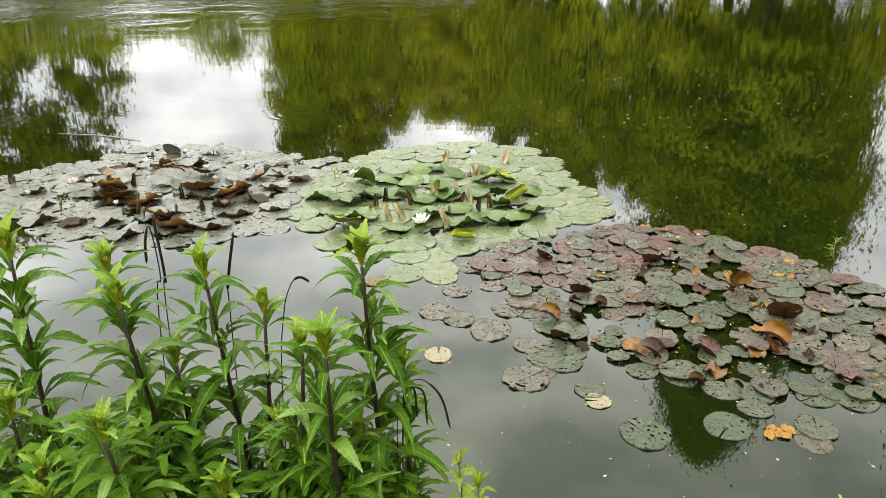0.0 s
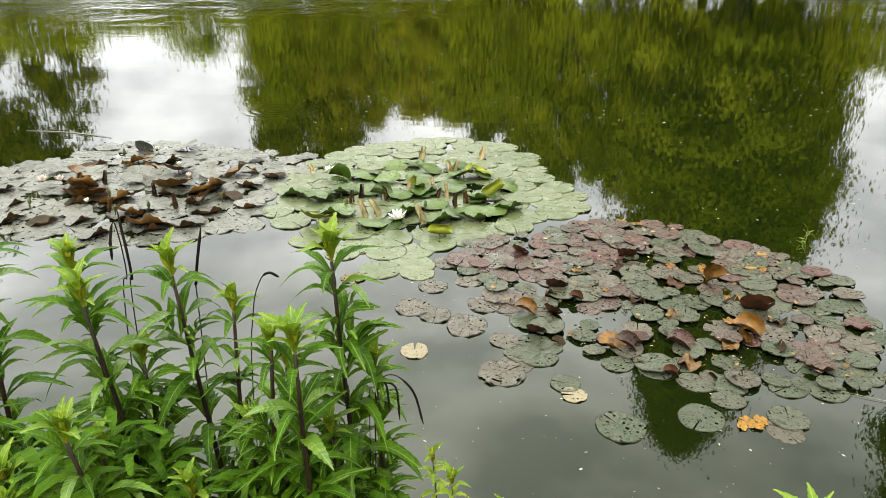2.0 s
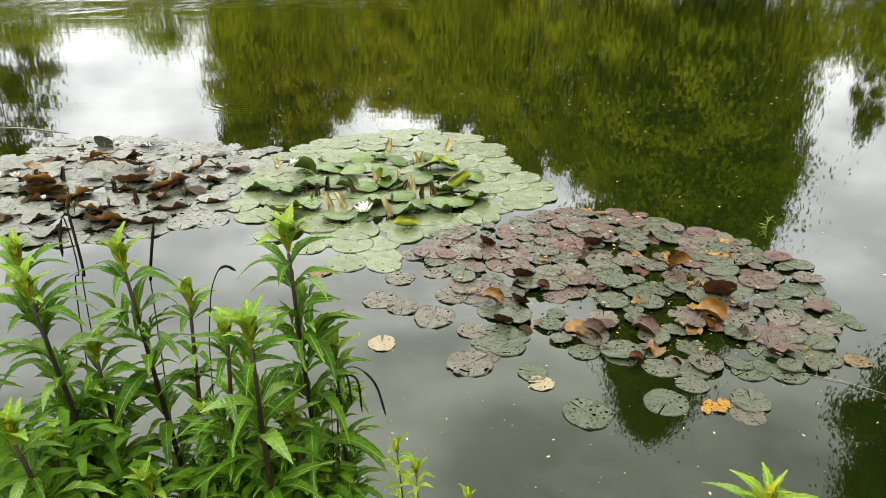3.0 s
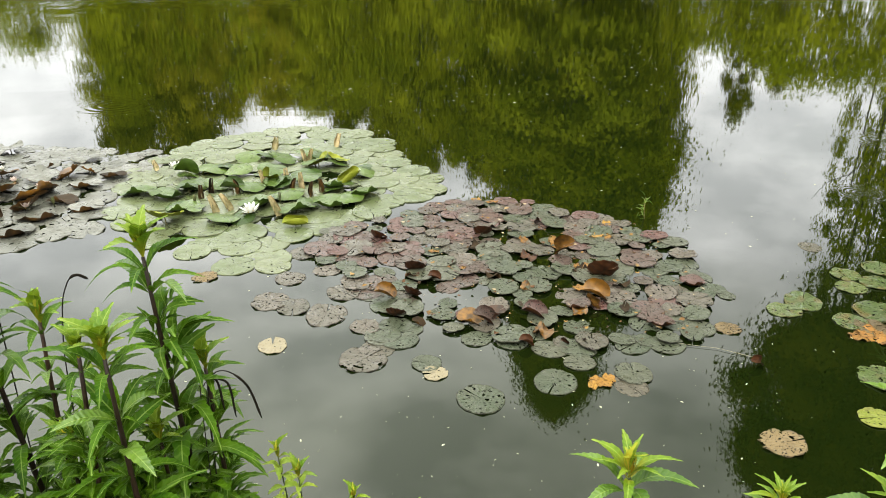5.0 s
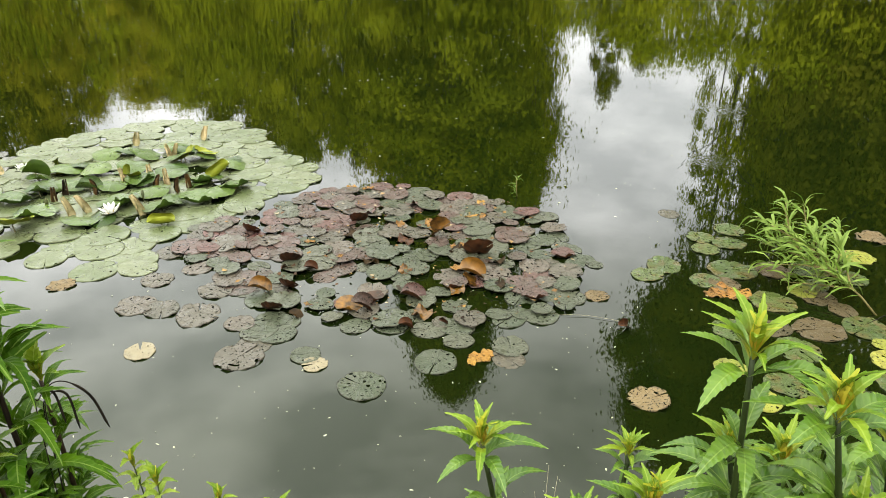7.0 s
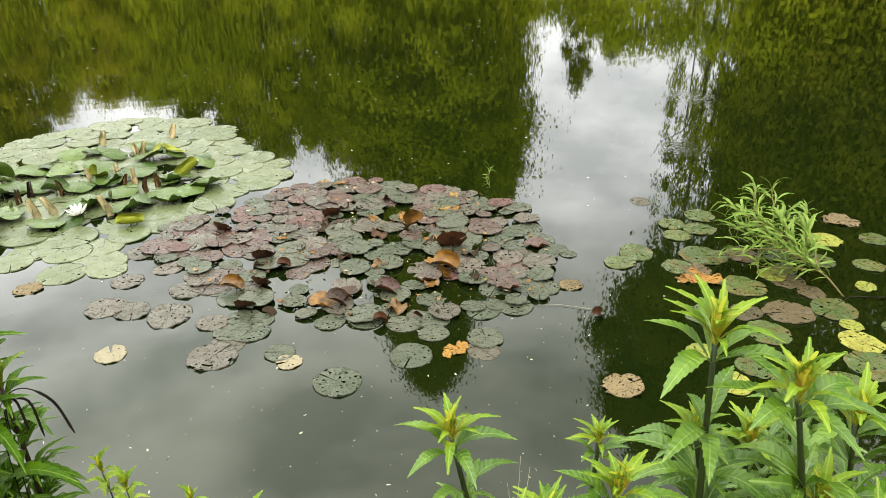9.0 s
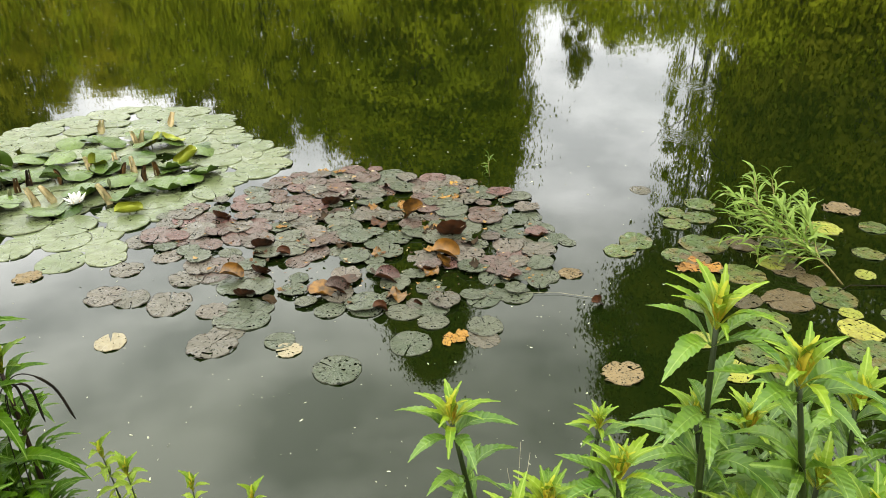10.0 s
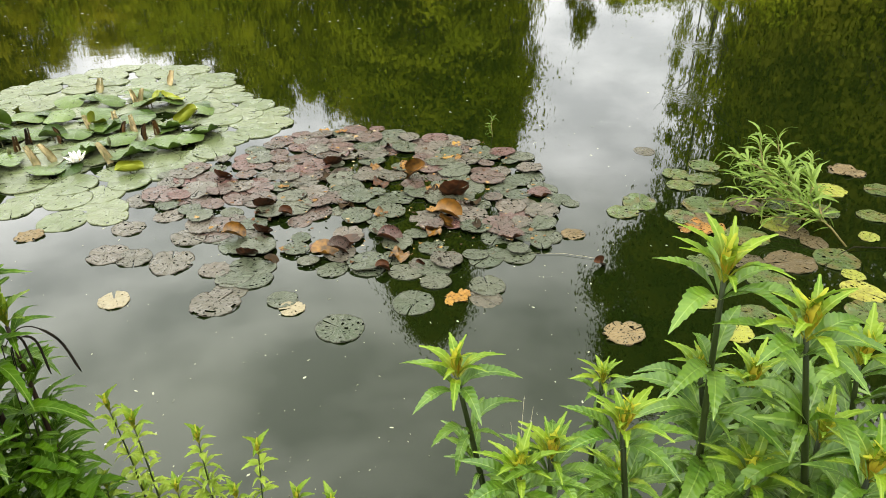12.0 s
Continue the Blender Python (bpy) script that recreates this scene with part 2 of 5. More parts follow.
WATER = water_material()
GROUND = ground_material()
PAD_RED = pad_material("reddish_pad", (0.036, 0.034, 0.026), (0.052, 0.031, 0.026), (0.074, 0.030, 0.028), 0.34, 0.7)
PAD_GREY = pad_material("grey_green_pad", (0.027, 0.036, 0.020), (0.038, 0.044, 0.027), (0.054, 0.052, 0.036), 0.34, 0.7)
PAD_TAUPE = pad_material("taupe_pad", (0.042, 0.039, 0.029), (0.057, 0.049, 0.038), (0.072, 0.056, 0.046), 0.34, 0.7)
PAD_GREEN = pad_material("green_pad", (0.050, 0.066, 0.023), (0.068, 0.083, 0.035), (0.092, 0.101, 0.054), 0.32, 0.12, 0.8)
PAD_SILVER = pad_material("silvery_pad", (0.036, 0.037, 0.030), (0.062, 0.061, 0.052), (0.095, 0.092, 0.080), 0.34, 0.18, 1.0)
PAD_LEAF = pad_material("leaf_green_pad", (0.022, 0.037, 0.008), (0.036, 0.054, 0.013), (0.056, 0.070, 0.018), 0.32, 0.5, 1.0, 0.55)
PAD_YELLOW = pad_material("yellow_pad", (0.085, 0.105, 0.012), (0.140, 0.150, 0.018), (0.190, 0.178, 0.030), 0.42, 0.35, 1.0, 0.35)
PAD_BROWN = pad_material("brown_pad", (0.026, 0.022, 0.009), (0.044, 0.032, 0.014), (0.062, 0.042, 0.020), 0.45, 0.5)
PAD_TAN = pad_material("dry_tan_pad", (0.055, 0.036, 0.016), (0.10, 0.066, 0.030), (0.14, 0.10, 0.05), 0.6, 1.0)
PAD_ROT = pad_material("rotting_orange_pad", (0.05, 0.018, 0.006), (0.15, 0.060, 0.010), (0.30, 0.165, 0.02), 0.6, 0.8)
PAD_BUFF = pad_material("buff_pad", (0.12, 0.10, 0.065), (0.16, 0.135, 0.09), (0.20, 0.16, 0.10), 0.5, 0.3)
PAD_SUNK = pad_material("sunken_pad", (0.036, 0.032, 0.022), (0.046, 0.040, 0.028), (0.056, 0.046, 0.033), 0.3, 0.3)
LEAF_RAISED = pad_material("raised_green_leaf", (0.022, 0.044, 0.005), (0.038, 0.066, 0.009), (0.068, 0.100, 0.018), 0.36, 0.10, 0.9)
LEAF_DEEP = pad_material("deep_green_leaf", (0.012, 0.028, 0.003), (0.022, 0.046, 0.005), (0.040, 0.068, 0.010), 0.34, 0.08, 0.9)
# green underside darkened in its colour for the shade below raised rims
LEAF_SHADY = plant_material("shady_green_underside", (0.014, 0.030, 0.003), (0.050, 0.085, 0.008), 0.42, 0.2, 14.0)
LEAF_UMBER = plant_material("umber_underside", (0.010, 0.006, 0.003), (0.085, 0.040, 0.009), 0.38, 0.1, 20.0, spec=0.22)
LEAF_LIME = plant_material("lime_leaf_underside", (0.13, 0.15, 0.010), (0.22, 0.235, 0.02), 0.42, 0.2, 9.0)
LEAF_RUST = plant_material("rust_brown_leaf", (0.020, 0.009, 0.003), (0.20, 0.088, 0.010), 0.34, 0.15, 24.0, spec=0.35)
LEAF_DARK = plant_material("dark_leaf", (0.008, 0.006, 0.004), (0.034, 0.020, 0.010), 0.6, 0.0, 12.0, spec=0.06)
LEAF_REDDISH = plant_material("red_brown_leaf", (0.010, 0.005, 0.003), (0.072, 0.025, 0.009), 0.40, 0.12, 20.0, spec=0.18)
LEAF_TAN = plant_material("tan_rolled_leaf", (0.10, 0.095, 0.03), (0.46, 0.35, 0.20), 0.55, 0.2, 16.0)
PETIOLE = plant_material("petiole", (0.05, 0.05, 0.02), (0.12, 0.10, 0.05), 0.5, 0.0, 20)
PETAL = plant_material("white_petal", (0.55, 0.54, 0.51), (0.68, 0.67, 0.64), 0.45, 0.25, 20)
PETAL_PINK = plant_material("pink_white_petal", (0.5, 0.38, 0.36), (0.62, 0.52, 0.49), 0.45, 0.25, 20)
STAMEN = plant_material("yellow_stamen", (0.55, 0.36, 0.04), (0.72, 0.52, 0.08), 0.5, 0.1, 60)
SEPAL = plant_material("sepal_green", (0.03, 0.04, 0.015), (0.08, 0.08, 0.03), 0.45, 0.0, 30)
WEED_LEAF = plant_material("weed_leaf", (0.015, 0.052, 0.001), (0.062, 0.130, 0.003), 0.44, 0.30, 22, veins=True, spec=0.08)
WEED_PALE = plant_material("pale_weed_leaf", (0.025, 0.074, 0.003), (0.096, 0.170, 0.011), 0.34, 0.30, 22, veins=True, spec=0.40)
WEED_YOUNG = plant_material("young_weed_leaf", (0.056, 0.122, 0.004), (0.160, 0.220, 0.010), 0.40, 0.30, 26, veins=True, core=(0.30, 0.26, 0.015))
WEED_SPROUT = plant_material("sprout_leaf", (0.12, 0.20, 0.012), (0.24, 0.30, 0.03), 0.42, 0.35, 26, veins=True)
WEED_TIP = plant_material("golden_tip", (0.21, 0.24, 0.012), (0.34, 0.33, 0.025), 0.45, 0.35, 60, core=(0.36, 0.19, 0.02))
WEED_STEM = plant_material("dark_weed_stem", (0.010, 0.006, 0.005), (0.034, 0.018, 0.010), 0.5, 0.0, 18, (1, 1, 0.2))
WEED_STEM_GREEN = plant_material("green_weed_stem", (0.008, 0.013, 0.003), (0.022, 0.032, 0.007), 0.5, 0.0, 18, (1, 1, 0.2))
DRY_STEM = plant_material("dry_black_stem", (0.006, 0.005, 0.004), (0.018, 0.014, 0.010), 0.8, 0.0, 30, spec=0.04)
GRASS = plant_material("bank_grass_blade", (0.03, 0.065, 0.006), (0.075, 0.12, 0.018), 0.5, 0.3, 2.5)
WILLOW_LEAF = plant_material("willow_leaf", (0.070, 0.125, 0.012), (0.175, 0.235, 0.045), 0.42, 0.3, 30)
WILLOW_TWIG = plant_material("willow_twig", (0.08, 0.055, 0.02), (0.17, 0.14, 0.05), 0.6, 0.0, 30)
FLOTSAM = plant_material("floating_fluff", (0.24, 0.24, 0.17), (0.44, 0.44, 0.36), 0.7, 0.0, 90)
litter = Mat("rotten_leaf_crumbs", 0.7, spec=0.2)
litter.colour(litter.ramp(litter.n.new("ShaderNodeNewGeometry").outputs["Random Per Island"], [(0.0, (0.012, 0.006, 0.003)), (0.45, (0.07, 0.03, 0.01)), (0.8, (0.2, 0.11, 0.03)), (1.0, (0.28, 0.25, 0.19))]))
LITTER = litter.mat
STRAW = plant_material("pale_straw", (0.18, 0.16, 0.11), (0.28, 0.25, 0.18), 0.7, 0.0, 40)
TREE_LEAF_A = foliage_material("tree_foliage_olive", (0.175, 0.195, 0.006), (0.34, 0.35, 0.015))
TREE_LEAF_B = foliage_material("tree_foliage_dark", (0.165, 0.198, 0.005), (0.29, 0.308, 0.012))
# deep leaf colour; doubles as painted shade in the high tree at 23.6
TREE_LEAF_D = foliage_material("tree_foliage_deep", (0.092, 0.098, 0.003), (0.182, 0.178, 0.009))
TREE_LEAF_C = foliage_material("tree_foliage_yellow", (0.19, 0.185, 0.008), (0.40, 0.36, 0.02))
BARK = bark_material("tree_bark", (0.04, 0.032, 0.024), (0.12, 0.10, 0.08))


# ---------------------------------------------------------------- mesh helpers
def mesh_from(name, verts, faces, material, smooth=True):
    me = bpy.data.meshes.new(name)
    me.from_pydata([tuple(v) for v in verts], [], faces)
    me.materials.append(material)
    if smooth:
        me.polygons.foreach_set("use_smooth", [True] * len(me.polygons))
    me.update()
    return me


def part(name, mesh, parent, m=None, label=""):
    ob = new(name, mesh)
    ob.parent = parent
    if m is not None:
        ob.matrix_basis = m
    if label:
        ob["label"] = label
    return ob


def tube(points, radii, sides=6):
    """Verts and faces of a tapered tube through points."""
    verts, faces = [], []
    pts = [Vector(p) for p in points]
    for k, p in enumerate(pts):
        d = (pts[min(k + 1, len(pts) - 1)] - pts[max(k - 1, 0)]).normalized()
        a = d.cross(Vector((0.31, 0.9, 0.2))).normalized()
        b = d.cross(a)
        for s in range(sides):
            w = 2 * math.pi * s / sides
            verts.append(p + (a * math.cos(w) + b * math.sin(w)) * radii[k])
    for k in range(len(pts) - 1):
        for s in range(sides):
            s2 = (s + 1) % sides
            faces.append((k * sides + s, k * sides + s2, (k + 1) * sides + s2, (k + 1) * sides + s))
    faces.append(tuple(range(sides))[::-1])
    faces.append(tuple((len(pts) - 1) * sides + s for s in range(sides)))
    return verts, faces


def join(pieces):
    verts, faces = [], []
    for v, f in pieces:
        o = len(verts)
        verts += list(v)
        faces += [tuple(i + o for i in q) for q in f]
    return verts, faces


def moved(piece, m):
    return [m @ Vector(v) for v in piece[0]], piece[1]


def inside(x, y, poly):
    hit = False
    for (x1, y1), (x2, y2) in zip(poly, poly[1:] + poly[:1]):
        if (y1 > y) != (y2 > y) and x < (x2 - x1) * (y - y1) / (y2 - y1) + x1:
            hit = not hit
    return hit


# ---------------------------------------------------------------- pond, water and banks
SHORE = [(-1, 1.42), (-0.2, 1.36), (0.3, 1.25), (0.8, 1.02), (1.4, 0.95), (2, 0.98), (3.2, 1.1), (7, 2.5), (14, 6), (22, 12), (29, 20), (31, 30), (25, 37), (14, 40),
         (2, 42), (-10, 43), (-20, 44), (-29, 41), (-34, 30), (-30, 18), (-20, 8), (-9, 3.2), (-4, 1.9), (-2, 1.52)]


def shore_line(steps=10):
    """The shore as a closed smooth loop."""
    out, n = [], len(SHORE)
    for k in range(n):
        p0, p1, p2, p3 = (Vector(SHORE[(k + j) % n]) for j in (-1, 0, 1, 2))
        for s in range(steps):
            t = s / steps
            out.append(0.5 * ((2 * p1) + (p2 - p0) * t + (2 * p0 - 5 * p1 + 4 * p2 - p3) * t * t + (3 * p1 - p0 - 3 * p2 + p3) * t ** 3))
    return out


BANK = [(-4.0, -0.9), (-1.2, -0.45), (-0.35, -0.16), (0.0, -0.01), (0.12, 0.10), (0.4, 0.17), (1.2, 0.24), (3.5, 0.33), (10, 0.7), (40, 1.4), (200, 2.0), (900, 2.0), (4000, 2.0)]


def build_ground():
    line = shore_line()
    n = len(line)
    mid = Vector((0, 22))
    rnd = random.Random(5)
    rows = []
    for off, z in BANK:
        row = []
        for k, p in enumerate(line):
            d = line[(k + 5) % n] - line[k - 5]
            out = Vector((d.y, -d.x)).normalized()
            out = out.lerp((p - mid).normalized(), min(1.0, abs(off) / 1.5)).normalized()
            q = p + out * off
            row.append((q.x, q.y, z + rnd.uniform(-0.02, 0.02) * (1 if 0 < off < 50 else 0)))
        rows.append(row)
    verts = [v for row in rows for v in row]
    faces = []
    for r in range(len(rows) - 1):
        for k in range(n):
            k2 = (k + 1) % n
            faces.append((r * n + k, (r + 1) * n + k, (r + 1) * n + k2, r * n + k2))
    faces.append(tuple(range(n)))
    tagged(new("ground", mesh_from("ground", verts, faces, GROUND)), "grassy dark soil bank sloping into the pond", "ground", kind="structure")
    inner = [p + (Vector((0, 22)) - p).normalized() * -0.3 for p in line]
    water = mesh_from("water", [(p.x, p.y, 0.0) for p in inner], [tuple(range(n))], WATER, False)
    tagged(new("water", water), "still murky olive-green pond water mirroring trees and sky", "water", kind="structure")


build_ground()


# ---------------------------------------------------------------- trees of the far bank
def foliage_mesh(name, material, height, radius, leaves, clumps, seed, low=0.12, size=0.26, spire=1.0, scatter=0.2, taper=0.0):
    """A crown of many small leaf cards in clumps, with an uneven outline."""
    rng = np.random.default_rng(seed)
    z = low + (1 - low) * rng.random(clumps) ** 0.85
    u = (z - low) / (1 - low)
    profile = np.sqrt(np.clip(np.sin(np.pi * np.clip(0.12 + 0.86 * u ** spire, 0, 1)), 0.02, 1))
    profile = profile * (1 - taper * np.clip((u - 0.5) / 0.5, 0, 1) ** 1.2)
    ang = rng.random(clumps) * 2 * np.pi
    rad = radius * profile * np.sqrt(rng.random(clumps)) * (0.78 + 0.3 * rng.random(clumps))
    cent = np.stack([np.cos(ang) * rad, np.sin(ang) * rad, z * height * 0.96], 1)
    csize = radius * scatter * (0.6 + 0.9 * rng.random(clumps))
    which = rng.integers(0, clumps, leaves)
    pos = cent[which] + rng.normal(size=(leaves, 3)) * csize[which][:, None] * np.array([1, 1, 0.75])
    pos[:, 2] = np.clip(pos[:, 2], 0.03 * height, None)
    away = (pos - cent[which]) / csize[which][:, None] + np.stack([pos[:, 0], pos[:, 1], np.full(leaves, 0.5 * radius)], 1) / radius + 0.7 * rng.normal(size=(leaves, 3))
    a = np.cross(away, rng.normal(size=(leaves, 3)))
    a /= np.linalg.norm(a, axis=1)[:, None]
    b = np.cross(away, a)
    b /= np.linalg.norm(b, axis=1)[:, None]
    s = size * (0.55 + 0.8 * rng.random(leaves))[:, None]
    quad = np.stack([pos - a * s, pos - b * s * 0.5, pos + a * s, pos + b * s * 0.5], 1).reshape(-1, 3)
    me = bpy.data.meshes.new(name)
    me.vertices.add(len(quad))
    me.vertices.foreach_set("co", quad.ravel())
    me.loops.add(len(quad))
    me.loops.foreach_set("vertex_index", np.arange(len(quad), dtype=np.int32))
    me.polygons.add(leaves)
    me.polygons.foreach_set("loop_start", np.arange(0, len(quad), 4, dtype=np.int32))
    me.materials.append(material)
    me.polygons.foreach_set("use_smooth", np.ones(leaves, dtype=bool))
    me.update()
    me.validate()
    soft = 0.35 * (pos - cent[which]) / csize[which][:, None] + np.stack([pos[:, 0], pos[:, 1], np.full(leaves, 0.6 * radius)], 1) / radius + 0.12 * rng.normal(size=(leaves, 3))
    soft /= np.linalg.norm(soft, axis=1)[:, None]
    me.normals_split_custom_set_from_vertices(np.repeat(soft, 4, axis=0).tolist())
    return me


def trunk_mesh(height, radius, seed, stout=1.0):
    rnd = random.Random(seed)
    r0 = (0.018 * height + 0.05) * stout
    bend = [rnd.uniform(-0.03, 0.03) * height for _ in range(2)]
    pts = [(bend[0] * t * t, bend[1] * t * t, t * height * 0.9 - 0.3) for t in [k / 8 for k in range(9)]]
    pieces = [tube(pts, [r0 * (1.25 if k == 0 else 1 - 0.1 * k) for k in range(9)], 8)]
    for k in range(14):
        t = 0.2 + 0.65 * k / 14
        p = Vector((bend[0] * t * t, bend[1] * t * t, t * height * 0.9 - 0.3))
        w = k * 2.4 + rnd.uniform(-0.4, 0.4)
        reach = radius * (0.85 - 0.45 * abs(t - 0.4)) * rnd.uniform(0.7, 1.0)
        d = Vector((math.cos(w), math.sin(w), 0))
        q = [p, p + d * reach * 0.4 + Vector((0, 0, reach * 0.28)), p + d * reach * 0.75 + Vector((0, 0, reach * 0.42)), p + d * reach + Vector((0, 0, reach * 0.7))]
        rl = r0 * (0.45 - 0.3 * t)
        pieces.append(tube(q, [rl, rl * 0.7, rl * 0.45, rl * 0.15], 5))
    return mesh_from("trunk", *join(pieces), BARK)


def tree_kind(material, height, radius, leaves, clumps, seed, **more):
    return foliage_mesh("crown", material, height, radius, leaves, clumps, seed, **more), trunk_mesh(height, radius, seed, 0.22 if leaves < 16000 or more["low"] > 0.4 else 1.0)


KINDS = {
    "tall": tree_kind(TREE_LEAF_B, 31, 5.0, 110000, 340, 1, low=0.05, size=0.135, spire=0.78, scatter=0.135, taper=0.72),
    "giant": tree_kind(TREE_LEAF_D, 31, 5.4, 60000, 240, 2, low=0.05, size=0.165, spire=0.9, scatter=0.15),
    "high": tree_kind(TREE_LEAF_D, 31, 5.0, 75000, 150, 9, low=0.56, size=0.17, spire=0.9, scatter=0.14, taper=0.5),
    "round": tree_kind(TREE_LEAF_A, 15, 4.2, 36000, 140, 3, low=0.06, size=0.15, scatter=0.15),
    "olive": tree_kind(TREE_LEAF_C, 14, 4.4, 36000, 120, 4, low=0.05, size=0.15, scatter=0.15),
    "gappy": tree_kind(TREE_LEAF_B, 28, 3.2, 8500, 90, 8, low=0.06, size=0.16, scatter=0.15),
    "lacy": tree_kind(TREE_LEAF_D, 14, 4.2, 12000, 75, 5, low=0.02, size=0.18, scatter=0.14),
    "shrub": tree_kind(TREE_LEAF_B, 5, 2.6, 6000, 46, 6, low=0.02, size=0.12, scatter=0.24),
}
TREE_TEXT = {"tall": "tall dark green tree standing on the far bank", "high": "tall bare-stemmed tree with a high dark crown, also added as shaded treetop", "giant": "tall dense dark green tree beside the water", "round": "leafy mid-green tree on the far bank",
             "olive": "yellowish olive-green tree on the far bank", "lacy": "thin dark tree with a gappy crown", "gappy": "tall slender tree with an open gappy crown", "shrub": "low leafy green shrub along the far shore"}


def tree(kind, az, dist, height, radius, turn=0.0):
    crown, trunk = KINDS[kind]
    base = {"tall": (31, 5.0), "giant": (31, 5.4), "high": (31, 5.0), "round": (15, 4.2), "olive": (14, 4.4), "lacy": (14, 4.2), "gappy": (28, 3.2), "shrub": (5, 2.6)}[kind]
    name = "shrub" if kind == "shrub" else "tree"
    t = new(name)
    a = radians(az)
    t.location = (math.sin(a) * dist, math.cos(a) * dist, 0.25)
    t.rotation_euler = (0, 0, turn)
    t.scale = (radius / base[1], radius / base[1], height / base[0])
    tagged(t, TREE_TEXT[kind], name, "trees round the pond" if name == "tree" else "shrubs along the shore")
    part("trunk", trunk, t)
    part("crown", crown, t)
    return t


# kind, bearing in degrees, distance, height, crown radius
for row in [
    # high at 23.6 is added: deep leaves paint the tall tree's shaded top
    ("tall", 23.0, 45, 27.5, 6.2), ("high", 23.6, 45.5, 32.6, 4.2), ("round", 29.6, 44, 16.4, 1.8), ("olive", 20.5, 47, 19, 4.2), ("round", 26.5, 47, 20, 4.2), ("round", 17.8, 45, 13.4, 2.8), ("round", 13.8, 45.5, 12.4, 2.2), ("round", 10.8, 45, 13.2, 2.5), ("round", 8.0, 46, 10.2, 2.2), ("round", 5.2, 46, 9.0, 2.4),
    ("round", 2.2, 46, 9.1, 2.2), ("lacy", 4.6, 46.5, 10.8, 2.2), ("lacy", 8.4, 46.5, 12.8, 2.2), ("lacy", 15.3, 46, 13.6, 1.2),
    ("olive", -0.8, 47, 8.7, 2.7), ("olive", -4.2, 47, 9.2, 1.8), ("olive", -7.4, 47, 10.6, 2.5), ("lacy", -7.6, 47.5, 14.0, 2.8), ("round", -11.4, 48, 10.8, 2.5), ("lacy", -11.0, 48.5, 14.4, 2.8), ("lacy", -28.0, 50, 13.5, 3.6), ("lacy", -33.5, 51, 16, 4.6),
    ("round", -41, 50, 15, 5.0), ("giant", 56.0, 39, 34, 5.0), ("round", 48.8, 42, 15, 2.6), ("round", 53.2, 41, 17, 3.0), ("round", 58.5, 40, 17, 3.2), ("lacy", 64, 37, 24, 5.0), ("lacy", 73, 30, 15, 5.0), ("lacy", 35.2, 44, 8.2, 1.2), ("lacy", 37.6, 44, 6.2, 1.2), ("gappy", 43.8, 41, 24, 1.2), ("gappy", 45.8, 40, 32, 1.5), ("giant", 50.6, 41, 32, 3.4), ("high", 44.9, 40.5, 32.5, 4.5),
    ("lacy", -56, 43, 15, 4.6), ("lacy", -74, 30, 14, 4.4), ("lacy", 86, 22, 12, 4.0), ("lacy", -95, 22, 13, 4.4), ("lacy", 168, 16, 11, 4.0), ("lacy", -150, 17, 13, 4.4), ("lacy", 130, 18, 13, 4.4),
]:
    tree(*row, turn=row[1] * 0.37)
rs = random.Random(11)
for k, az in enumerate([-44, -38, -33, -28.5, -25, -21.8, -19.6, -17.2, -14.5, -11, -7, -3, 1, 5, 9.5, 14, 18, 22, 25.5, 28.5, 31.5, 34, 36.6, 39.2, 41.8, 45, 50, 55, 62, 70]):
    d = 46.5 if az < 5 else 45 if az < 30 else 44.0 if az < 37 else 41 if az < 43 else 39
    tall = 4.2 if az in (-17.2,) else 3.5 if az < -24 else 2.7 if az < -14 else rs.uniform(3.4, 4.2) if 30 < az < 36 else rs.uniform(4.4, 5.0) if 36 <= az < 39 else rs.uniform(4.3, 5.0) if 39 <= az < 46 else rs.uniform(5.0, 7.5)
    tree("shrub", az, d, tall, rs.uniform(2.0, 2.7), k * 1.3)


# ---------------------------------------------------------------- water lilies
def disc(radius, seed, notch=0.35, wave=0.0, ragged=0.03, n=36, rings=(0.3, 0.62, 0.88, 1.0), bend=None):
    """A notched round leaf; bend(x, y) in radii gives (x, y, z) in radii."""
    rnd = random.Random(seed)
    ph = [rnd.uniform(0, 6.28) for _ in range(4)]
    verts, faces = [(0.0, 0.0, 0.0)], []
    for r in rings:
        for k in range(n + 1):
            a = notch / 2 + (2 * math.pi - notch) * k / n
            rr = r * (1 + r * ragged * (math.sin(3 * a + ph[0]) + 0.7 * math.sin(7 * a + ph[1]) + rnd.uniform(-0.8, 0.6) - (1.3 if r > 0.85 and rnd.random() < 0.07 else 0.0)))
            if r > 0.5 and k in (0, n):
                rr *= 0.96
            z = wave * r * r * (math.sin(4 * a + ph[2]) + 0.6 * math.sin(9 * a + ph[3]))
            verts.append((rr * math.cos(a), rr * math.sin(a), z))
    m = n + 1
    for k in range(n):
        faces.append((0, 1 + k, 2 + k))
        for q in range(len(rings) - 1):
            o = 1 + q * m + k
            faces.append((o, o + m, o + m + 1, o + 1))
    if bend:
        out = []
        for x, y, z in verts:
            bx, by, bz = bend(x, y)
            out.append((bx, by, bz + z))
        verts = out
    return [(x * radius, y * radius, z * radius) for x, y, z in verts], faces, m, len(rings)


